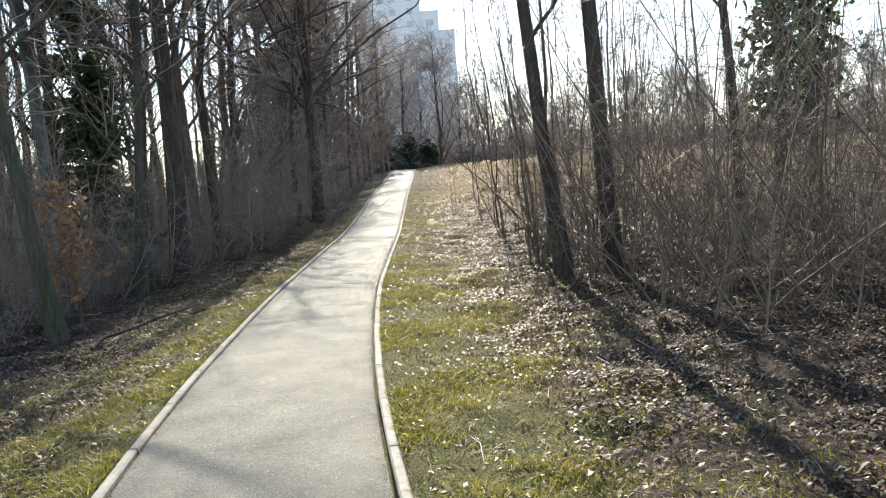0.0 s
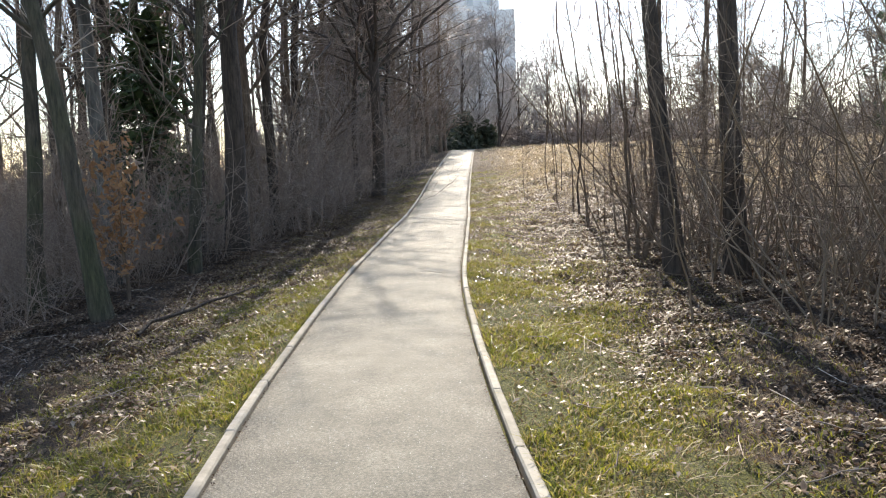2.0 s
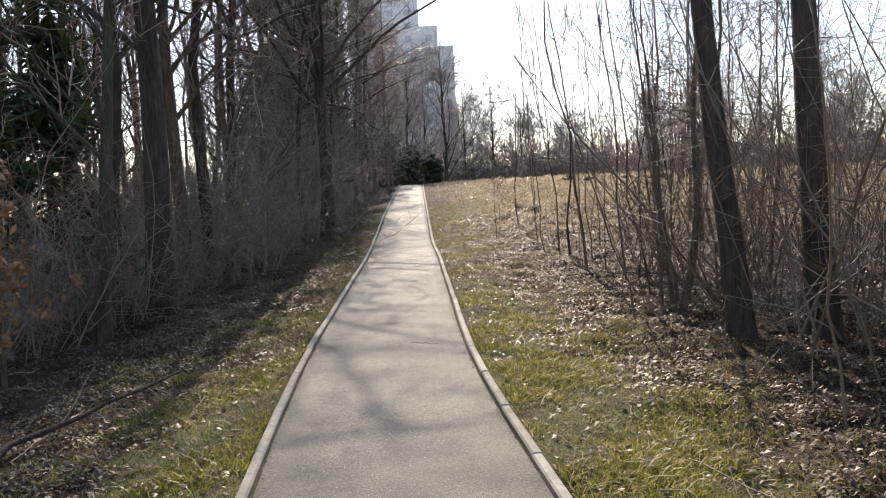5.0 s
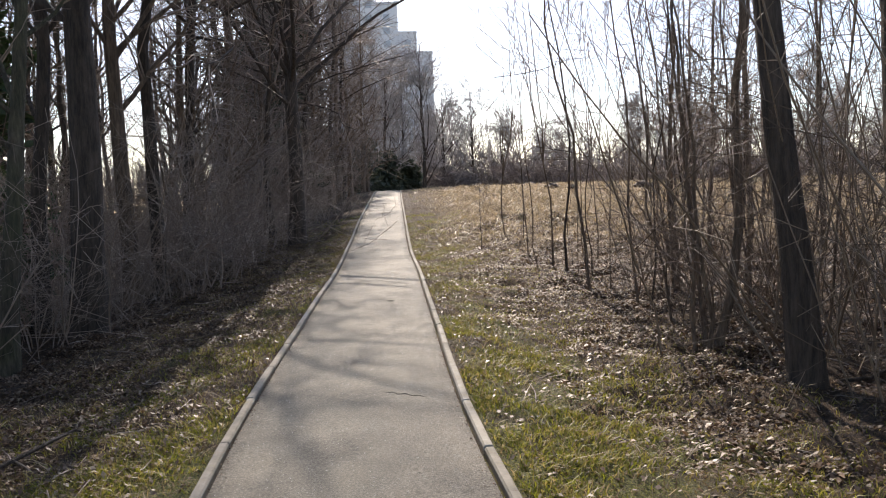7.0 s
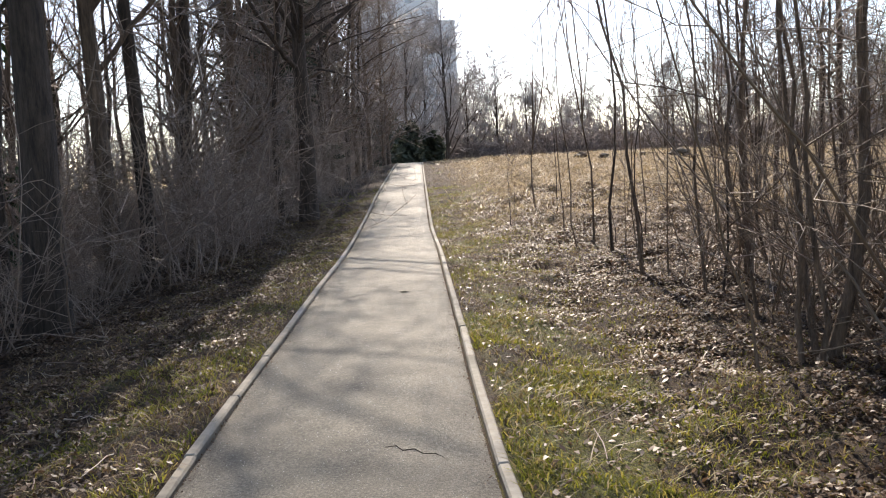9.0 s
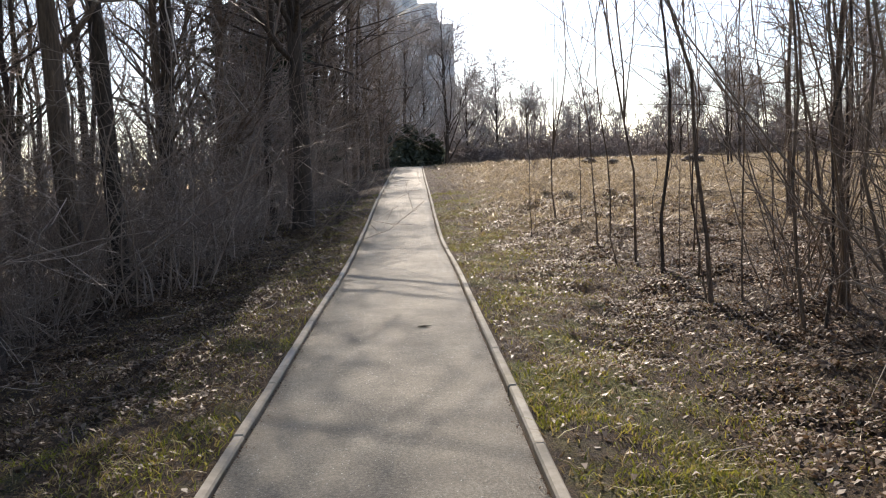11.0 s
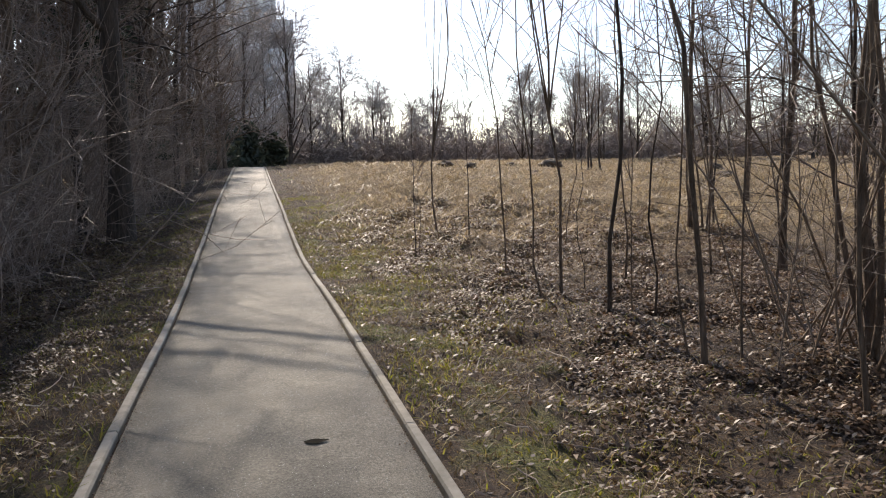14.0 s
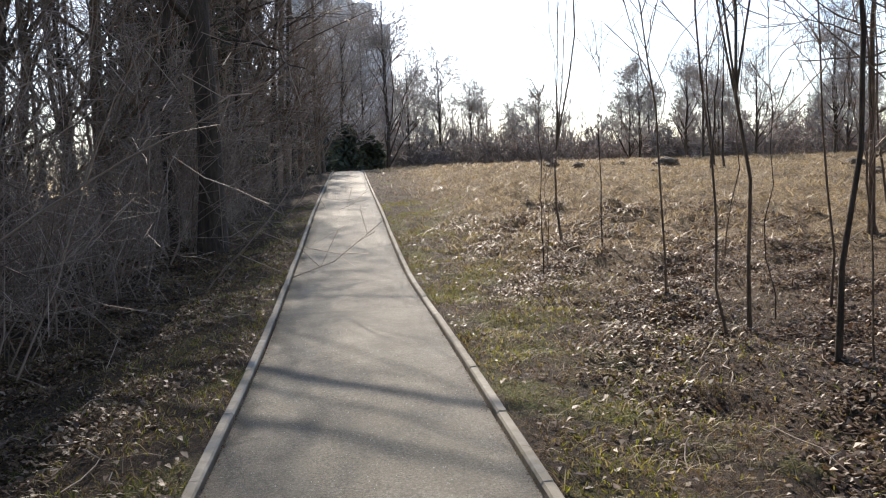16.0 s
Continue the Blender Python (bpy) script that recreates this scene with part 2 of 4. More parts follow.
def grow(rng, P, R, m, a, b, length, spread, up, n, wob=0.12, thin=0.5, taper=True):
    """m side shoots from each of the polylines P, between the fractions a and b of their length."""
    K, N, _ = P.shape
    f = rng.uniform(a, b, (K, m))
    i = f * (N - 1)
    j = np.minimum(i.astype(int), N - 2)
    w = (i - j)[..., None]
    k = np.arange(K)[:, None]
    start = P[k, j] * (1 - w) + P[k, j + 1] * w
    rad = (R[k, j] * (1 - w[..., 0]) + R[k, j + 1] * w[..., 0]) * thin
    tan = P[k, j + 1] - P[k, j]
    tan /= np.linalg.norm(tan, axis=-1, keepdims=True) + 1e-9
    rnd = rng.normal(size=(K, m, 3))
    rnd -= (rnd * tan).sum(-1, keepdims=True) * tan
    rnd /= np.linalg.norm(rnd, axis=-1, keepdims=True) + 1e-9
    d = tan * (1 - spread) + rnd * spread + np.array([0, 0, up])
    d /= np.linalg.norm(d, axis=-1, keepdims=True)
    L = length * rng.uniform(0.55, 1.15, (K, m)) * ((1.15 - 0.75 * (f - a) / max(b - a, 1e-6)) if taper else 1)
    d, start, rad, L = d.reshape(-1, 3), start.reshape(-1, 3), rad.reshape(-1), L.reshape(-1)
    Q = np.zeros((K * m, n, 3))
    Q[:, 0] = start
    for q in range(1, n):
        d = d + rng.normal(size=d.shape) * wob + np.array([0, 0, up * 0.25])
        d /= np.linalg.norm(d, axis=1, keepdims=True)
        Q[:, q] = Q[:, q - 1] + d * (L / (n - 1))[:, None]
    RR = rad[:, None] * np.linspace(1, 0.3, n)[None]
    return Q, np.maximum(RR, 0.0016)


def pick(rng, P, R, count):
    k = rng.permutation(len(P))[:count]
    return P[k], R[k]


def leaves_at(rng, pts, size, flat=0.0, long=1.5):
    """One creased quad pair (two quads) a leaf at each point."""
    K = len(pts)
    ax = rng.normal(size=(K, 3))
    ax[:, 2] *= 1 - flat
    ax /= np.linalg.norm(ax, axis=1, keepdims=True) + 1e-9
    nr = rng.normal(size=(K, 3)) * (1 - flat) + np.array([0, 0, 1.0 if flat else 0.0])
    sd = np.cross(nr, ax)
    sd /= np.linalg.norm(sd, axis=1, keepdims=True) + 1e-9
    nr = np.cross(ax, sd)
    s = size * rng.uniform(0.6, 1.3, (K, 1))
    w = s * rng.uniform(0.3, 0.5, (K, 1))
    cup = s * rng.uniform(-0.1, 0.4, (K, 1))
    bend = s * rng.uniform(-0.25, 0.35, (K, 1))
    a0, a1 = pts - ax * s * long / 2, pts + ax * s * long / 2 + nr * bend
    mid = pts - ax * s * 0.1
    V = np.stack([a0, mid + sd * w + nr * cup, a1, mid - sd * w + nr * cup, mid + ax * s * 0.25], axis=1)
    i = 5 * np.arange(K)[:, None]
    Q = np.concatenate([i + np.array([[0, 1, 2, 4]]), i + np.array([[0, 4, 2, 3]])], axis=0)
    return V.reshape(-1, 3), Q


def litter_at(rng, pts, size):
    """One curled four-cornered leaf at each point."""
    K = len(pts)
    a = rng.uniform(0, 6.283, K)
    s = size * rng.uniform(0.5, 1.35, K)
    w = s * rng.uniform(0.55, 0.95, K)
    tilt, curl = rng.normal(size=K) * 0.45, rng.uniform(-0.15, 0.45, K)
    ux, uy = np.cos(a), np.sin(a)
    z0 = np.zeros(K)
    V = []
    for l, c, up in ((-0.62, 0.1, 0), (0.05, 0.5, 1), (0.62, -0.1, 0), (-0.05, -0.5, 1)):
        V.append(np.stack([ux * l * s - uy * c * w, uy * l * s + ux * c * w, l * s * tilt + up * curl * s + z0], 1) + pts)
    V = np.stack(V, axis=1)
    return V.reshape(-1, 3), 4 * np.arange(K)[:, None] + np.array([[0, 1, 2, 3]])


# ---- the lie of the land ----
PY = [-60, -10, 0, 4, 10, 12, 14, 17, 20, 24, 27, 31, 37, 45, 50, 55, 58, 64, 75, 100, 200, 3000]
PZ = [-0.3, 0, 0, 0, -0.02, 0.02, 0.06, 0.13, 0.17, 0.27, 0.48, 0.82, 1.2, 1.7, 2.05, 2.25, 2.28, 2.2, 1.8, 1.2, 0.6, 0.0]
RY = [-60, -8, 0, 3.5, 4.2, 5.4, 7.4, 10, 12, 14, 17, 20, 24, 29, 36, 45, 56, 66, 80, 3000]
RX = [12, 1.6, 0.28, -0.07, -0.14, -0.25, -0.33, -0.41, -0.39, -0.31, -0.22, -0.11, -0.04, 0.14, 0.40, 0.75, 1.2, 1.2, -2, -2]
WIDE = 1.62


def smooth(a, b, v):
    t = np.clip((v - a) / (b - a), 0, 1)
    return t * t * (3 - 2 * t)


def right_edge(y):
    return sum(np.interp(np.asarray(y) + o, RY, RX) for o in (-1.2, -0.6, 0, 0.6, 1.2)) / 5


def level(y):
    """Height of the path, with its breaks of slope rounded."""
    return sum(np.interp(np.asarray(y) + o, PY, PZ) for o in (-1.2, -0.6, 0, 0.6, 1.2)) / 5


_br = np.random.default_rng(3)
WAVES = [(_br.uniform(0, 6.28), _br.uniform(2.5, 14.0), _br.uniform(0, 6.28)) for _ in range(18)]


def bumps(x, y):
    z = 0.0
    for a, k, p in WAVES:
        z = z + 0.030 / k ** 0.75 * np.sin(k * (math.cos(a) * x + math.sin(a) * y) + p + 0.8 * np.sin(0.6 * k * (x - y)))
    return z


def gz(x, y):
    x, y = np.asarray(x, float), np.asarray(y, float)
    r = right_edge(y)
    dr, dl = x - r, r - WIDE - x
    z = level(y)
    dip = -0.19 * smooth(0.1, 1.3, dr) * (1 - smooth(15, 22, y)) + 0.10 * smooth(1, 3, dr) * smooth(21, 26, y) * (1 - smooth(40, 60, y))
    meadow = -0.15 * smooth(6, 30, dr) * smooth(20, 50, y) * (1 - smooth(60, 90, y))
    fall = -0.14 * np.clip(dl, 0, 1.2) - 0.11 * np.clip(dl - 1.2, 0, 9)
    fall = fall * (1 - smooth(60, 90, y))
    z = z + np.where(dr > 0, dip + meadow, 0) + np.where(dl > 0, fall, 0)
    out = np.maximum(dr, dl)
    return z + bumps(x, y) * smooth(0.0, 0.5, out) * (1.0 + 0.5 * smooth(0.5, 3, out) + 1.2 * smooth(22, 30, y) * smooth(1, 4, dr)) - 0.09 * (1 - smooth(-0.10, 0.0, out)) + 0.012 * smooth(-0.02, 0.02, out) * (1 - smooth(0.2, 0.6, out))


def strip(lo, hi, step):
    return np.arange(lo, hi, step)


gx = np.unique(np.concatenate([-np.geomspace(60, 2500, 12), strip(-60, -14, 4), strip(-14, -6, 0.6), strip(-6, 6.5, 0.11), strip(6.5, 9, 0.3), strip(9, 20, 0.6), strip(20, 60, 4), np.geomspace(60, 2500, 12)]).round(3))
gy = np.unique(np.concatenate([-np.geomspace(60, 500, 6), strip(-60, -4, 4), strip(-4, 1, 0.5), strip(1, 25, 0.12), strip(26, 60, 0.3), strip(60, 120, 3), np.geomspace(120, 2800, 14)]).round(3))
GX, GY = np.meshgrid(gx, gy)
gv = np.stack([GX, GY, gz(GX, GY)], axis=-1)
gi = np.arange(GX.size).reshape(GX.shape)
gq = np.stack([gi[:-1, :-1], gi[:-1, 1:], gi[1:, 1:], gi[1:, :-1]], axis=-1)
ground_me = mesh_of("ground", gv, gq, GROUND_MAT, True)


def mossy(x, y):
    """How green the ground is: along the verges."""
    r = right_edge(y)
    dr, dl = x - r, r - WIDE - x
    g = np.where(dr > 0, 1 - smooth(0.2, 2.6, dr), np.where(dl > 0, 1 - smooth(0.4, 2.0, dl), 1))
    side = np.where(dr > 0, 1.0, 1 - 0.45 * smooth(8, 14, y))
    return g * side * (1 - 0.52 * smooth(7, 17, y)) * (1 - 0.5 * smooth(24, 40, y))


def strawy(x, y):
    r = right_edge(y)
    return smooth(0.1, 3.0, x - r) * smooth(18, 27, y) * (1 - smooth(90, 140, y))


layer = ground_me.color_attributes.new("cover", "FLOAT_COLOR", "POINT")
layer.data.foreach_set("color", np.stack([mossy(GX, GY), strawy(GX, GY), 0 * GX, 0 * GX + 1], axis=-1).astype(np.float32).ravel())
tagged(new("ground", ground_me), "damp brown earth with moss, dead grass and trodden leaves", "ground", kind="structure")

# the path: a crowned sheet of asphalt between two rows of kerb stones
ya = strip(-14, 62, 0.25)
PATH_D = np.array([0.075, 0.087, 0.3, 0.55, 0.81, 1.07, 1.32, 1.533, 1.545])
PATH_H = np.array([-0.12, -0.004, 0.004, 0.010, 0.012, 0.010, 0.004, -0.004, -0.12])
XX = right_edge(ya)[:, None] - PATH_D[None]
ZZ = level(ya)[:, None] + PATH_H[None] + 0.004 * np.sin(3 * ya)[:, None] * np.sin(5 * PATH_D)[None]
pv = np.stack([XX, np.repeat(ya[:, None], len(PATH_D), 1), ZZ], axis=-1)
pi_ = np.arange(XX.size).reshape(XX.shape)
pq = np.stack([pi_[:-1, 1:], pi_[:-1, :-1], pi_[1:, :-1], pi_[1:, 1:]], axis=-1)
path_ob = tagged(new("path", mesh_of("path", pv, pq, ASPHALT, True)), "narrow pale grey asphalt footpath with light grit", "path", kind="structure")

# ---- plants ----


def tree(seed, height, r0, limbs=16, subs=6, twigs=5, lean=(0, 0), first=0.3, spread=0.62, up=0.18, limb_len=0.34, bark_mat=BARK_DARK, twig_m=TWIG, wob=0.05, label="", fork=False, fine=0.004, reach=0.20, tn=3):
    """A bare deciduous tree at the origin: trunk and crown."""
    rng = np.random.default_rng(seed)
    n = 14
    s = np.linspace(0, 1, n)
    T = np.zeros((1, n, 3))
    sway = np.cumsum(rng.normal(size=(n, 2)) * wob, axis=0) * height / n
    sway -= sway[0]
    T[0, :, 0] = lean[0] * s * height + sway[:, 0]
    T[0, :, 1] = lean[1] * s * height + sway[:, 1]
    T[0, :, 2] = s * height - 0.15
    rr = r0 * (1 - 0.86 * s ** 0.9)
    rr[0] *= 1.25
    TR = rr[None]
    if fork:
        F, FR = grow(rng, T, TR, 1, 0.12, 0.16, height * 0.75, 0.3, 0.5, 10, 0.08, 0.7)
        trunk = [(T, TR, 10), (F, FR, 8)]
    else:
        trunk = [(T, TR, 10)]
    L, LR = grow(rng, T, TR, limbs, first, 0.97, height * limb_len, spread, up, 8, 0.13, 0.42)
    if fork:
        L2, LR2 = grow(rng, F, FR, limbs // 2, 0.3, 0.97, height * limb_len * 0.7, spread, up, 8, 0.13, 0.45)
        L, LR = np.concatenate([L, L2]), np.concatenate([LR, LR2])
    S, SR = grow(rng, L, LR, subs, 0.2, 0.98, height * limb_len * 0.42, 0.6, up * 0.6, 4, 0.2, 0.55)
    W, WR = grow(rng, S, SR, twigs, 0.15, 1.0, height * limb_len * reach, 0.6, up * 0.4, tn, 0.25, 0.6)
    WR = np.maximum(WR, fine)
    SR = np.maximum(SR, 1.7 * fine)
    root = new("tree")
    part_of("trunk", mesh_of("trunk", *tubes(trunk), bark_mat, True), root)
    crown = mesh_of("crown", *tubes([(L, LR, 5), (S, SR, 3), (W, WR, 3)]), bark_mat, False)
    crown.materials.append(twig_m)
    limb_faces = L.shape[0] * (L.shape[1] - 1) * 5
    crown.polygons.foreach_set("material_index", (np.arange(len(crown.polygons)) >= limb_faces).astype(np.int32))
    part_of("crown", crown, root, "bare branches and fine twigs")
    return tagged(root, label or "tall leafless tree with dark furrowed bark", "tree")


def shrub(seed, height, stems=26, twigs=7, fine=3, wide=0.7, up=0.35, twig_m=TWIG, r=0.011, label="", arch=0.0, split=False, thin=0.003, side=0.28, tangle=0.0):
    """A many-stemmed leafless shrub."""
    rng = np.random.default_rng(seed)
    n = 8
    d = rng.normal(size=(stems, 3)) * np.array([0.33 + tangle, 0.33 + tangle, 0]) + np.array([0, 0, 1.0])
    P = np.zeros((stems, n, 3))
    P[:, 0, :2] = rng.normal(size=(stems, 2)) * wide * 0.45
    P[:, 0, 2] = -0.08
    L = height * rng.uniform(0.45, 1.1, stems)
    for q in range(1, n):
        d = d + rng.normal(size=d.shape) * (0.09 + 0.3 * tangle)
        d[:, 2] -= arch * q / n
        d /= np.linalg.norm(d, axis=1, keepdims=True)
        P[:, q] = P[:, q - 1] + d * (L / (n - 1))[:, None]
    R = r * rng.uniform(0.5, 1.6, stems)[:, None] * np.linspace(1, 0.3, n)[None]
    S, SR = grow(rng, P, R, twigs, 0.12, 0.98, height * side, 0.72, up * 0.3, 4, 0.24, 0.55)
    W, WR = grow(rng, S, SR, fine, 0.2, 1.0, height * 0.13, 0.6, 0.1, 2, 0.2, 0.7)
    SR, WR = np.maximum(SR, thin), np.maximum(WR, 0.75 * thin)
    root = new("shrub")
    if not split:
        tagged(part_of("brushwood", mesh_of("brushwood", *tubes([(P, R, 4), (S, SR, 3), (W, WR, 3)]), twig_m, False), root), kind="stuff")
    else:
        for k in range(stems):
            a, b = k * twigs, (k + 1) * twigs
            part_of("stem", mesh_of("stem", *tubes([(P[k:k + 1], R[k:k + 1], 5), (S[a:b], SR[a:b], 3), (W[a * fine:b * fine], WR[a * fine:b * fine], 3)]), twig_m, False), root)
    return tagged(root, label or "leafless brown shrub of many thin upright stems", "shrub")


def sapling(seed, height, r0, lean=(0, 0), branches=14, low=0.25, bark_mat=BARK_BROWN, label="", curve=0.0, fork=0.0):
    rng = np.random.default_rng(seed)
    n = 12
    s = np.linspace(0, 1, n)
    T = np.zeros((1, n, 3))
    sway = np.cumsum(rng.normal(size=(n, 2)) * 0.09, axis=0) * height / n
    sway -= sway[0]
    T[0, :, 0] = (lean[0] * s + curve * s * s) * height + sway[:, 0]
    T[0, :, 1] = lean[1] * s * height + sway[:, 1]
    T[0, :, 2] = s * height - 0.1
    R = (r0 * (1 - 0.85 * s))[None].copy()
    R[0, 0] *= 1.3
    L, LR = grow(rng, T, R, branches, low, 0.97, height * 0.24, 0.55, 0.25, 7, 0.14, 0.42)
    W, WR = grow(rng, L, LR, 4, 0.25, 1.0, height * 0.08, 0.5, 0.15, 4, 0.15, 0.6)
    root = new("sapling")
    stems = [(T, R, 7)]
    if fork:
        F, FR = grow(rng, T, R, 3, fork, fork + 0.04, height * (0.9 - fork), 0.16, 0.5, 9, 0.05, 0.75)
        G, GR = grow(rng, F, FR, 5, 0.25, 0.97, height * 0.16, 0.55, 0.25, 5, 0.14, 0.45)
        stems += [(F, FR, 6), (G, np.maximum(GR, 0.003), 4)]
    part_of("trunk", mesh_of("trunk", *tubes(stems), bark_mat, True), root)
    for k in range(branches):
        part_of("branch", mesh_of("branch", *tubes([(L[k:k + 1], np.maximum(LR[k:k + 1], 0.005), 4), (W[4 * k:4 * k + 4], np.maximum(WR[4 * k:4 * k + 4], 0.0028), 3)]), TWIG, False), root)
    return tagged(root, label or "slender leafless sapling with smooth brown bark", "sapling")


def conifer(seed, height, wide, count=2600, size=0.22, needle=NEEDLE, label=""):
    rng = np.random.default_rng(seed)
    n = 10
    s = np.linspace(0, 1, n)
    T = np.zeros((1, n, 3))
    T[0, :, 2] = s * height - 0.1
    R = (0.018 * height * (1 - 0.9 * s))[None]
    L, LR = grow(rng, T, R, 70, 0.06, 0.98, wide, 0.95, -0.12, 6, 0.08, 0.25)
    k = rng.integers(0, len(L), count)
    f = rng.uniform(0.25, 1, count) * 4.99
    j = f.astype(int)
    p = L[k, j] * (1 - (f - j))[:, None] + L[k, j + 1] * (f - j)[:, None] + rng.normal(size=(count, 3)) * 0.1 * wide
    V, Q = leaves_at(rng, p, size, 0.35, 2.2)
    root = new("conifer")
    part_of("trunk", mesh_of("trunk", *tubes([(T, R, 8), (L, LR, 4)]), BARK_DARK, True), root)
    part_of("crown", mesh_of("crown", V, Q, needle), root)
    return tagged(root, label or "dark green conifer with drooping dense sprays", "tree")


def ivy_tree(seed, height, r0):
    root = tree(seed, height, r0, 14, 5, 4, first=0.45, label="leafless tree whose trunk is wrapped in green ivy")
    rng = np.random.default_rng(seed + 1)
    k = 1500
    a, h = rng.uniform(0, 6.28, k), rng.uniform(0.15, 0.8, k) * height
    rad = r0 + rng.gamma(2, 0.11, k)
    V, Q = leaves_at(rng, np.stack([np.cos(a) * rad, np.sin(a) * rad, h], 1), 0.16)
    part_of("ivy", mesh_of("ivy", V, Q, EVERGREEN), root, "dense dark green ivy leaves")
    return root


def beech(seed, height):
    root = sapling(seed, height, 0.03, branches=30, low=0.08, label="young beech still holding withered orange-brown leaves")
    co = np.array([v.co for o in root.children if o.name.startswith("branch") for v in o.data.vertices])
    rng = np.random.default_rng(seed)
    low = co[co[:, 2] < height * 0.62]
    p = low[rng.integers(0, len(low), 420)] + rng.normal(size=(420, 3)) * 0.05
    V, Q = leaves_at(rng, p, 0.085)
    part_of("leaves", mesh_of("leaves", V, Q, BROWN_LEAF), root, "withered orange-brown leaves")
    return root


def place(ob, x, y, turn=0.0, scale=1.0, sink=0.0):
    ob.scale = (scale, scale, scale)
    ob.matrix_basis = Matrix.LocRotScale((x, y, float(gz(x, y)) - sink), Euler((0, 0, turn)), (scale, scale, scale))
    return ob


def again(ob, x, y, turn=0.0, scale=1.0, tilt=(0.0, 0.0)):
    o = copy_thing(ob, Matrix.Identity(4))
    o.matrix_basis = Matrix.LocRotScale((x, y, float(gz(x, y))), Euler((tilt[0], tilt[1], turn)), (scale, scale, scale))
    return o


pr = random.Random(4)

# single trees that stand out beside the path
TREES = [
    # x, y, height, radius, lean x, lean y, bark, forked, label
    (2.42, 11.75, 14, 0.135, -0.085, 0.02, BARK_DARK, False, "leaning leafless tree with dark trunk among thin shrubs"),
    (3.15, 11.5, 14, 0.155, -0.05, 0.0, BARK_DARK, False, "straight dark-barked leafless tree beside its leaning neighbour"),
    (5.1, 11.4, 13, 0.085, -0.02, 0.0, BARK_DARK, False, "slim leafless tree rising out of the brush"),
    (-4.87, 16.7, 16, 0.23, 0.03, 0.0, BARK_DARK, False, "stout dark leafless tree at the foot of the bank"),
    (-5.15, 14.9, 9, 0.12, 0.05, 0.10, BARK_MOSS, False, "crooked mossy leafless tree leaning on its neighbour"),
    (-6.4, 14.6, 13, 0.16, -0.07, 0.03, BARK_PALE, False, "pale patchy-barked tree with brown leaves below"),
    (-5.0, 11.0, 11, 0.13, -0.14, 0.02, BARK_MOSS, False, "leaning mossy trunk at the edge of the brush"),
    (-5.4, 20.5, 16, 0.16, -0.02, 0.0, BARK_BROWN, False, "tall brown-barked leafless tree behind the thicket"),
    (-3.05, 27.9, 17, 0.23, 0.0, 0.0, BARK_DARK, False, "tall dark tree with limbs reaching over the path"),
]
# Trees added for their shade: the upper limbs throw branch shadows across the path.
SPREAD = [tree(140 + i, 16 + i, 0.15, 30, 6, 3, (0.07, 0.0), 0.34, limb_len=0.36, up=0.06, spread=0.8, wob=0.07, fine=0.006, label="tall leafless tree added so that its spreading upper limbs shade the path") for i in range(2)]
place(SPREAD[0], -5.2, 21.5)
place(SPREAD[1], -5.4, 25.0)
for k, (x, y, s) in enumerate(((-3.9, 29.5, 0.8), (-4.0, 33.5, 0.8), (-3.4, 38.0, 0.85), (-2.8, 43.0, 0.8), (-2.3, 49.0, 0.8))):
    o = copy_thing(SPREAD[k % 2], Matrix.Identity(4))
    o.matrix_basis = Matrix.LocRotScale((x, y, float(gz(x, y))), Euler((0, 0, 0.5 - 0.3 * k)), (s, s, s))
for i, (x, y, h, r, lx, ly, bk, fk, lab) in enumerate(TREES):
    place(tree(100 + i, h, r, 24 if x < 0 else 16, 6, 5, (lx, ly), 0.18 if y > 20 else 0.26, bark_mat=bk, fork=fk, label=lab, wob=0.022, limb_len=0.32 if x < 0 else 0.24), x, y)

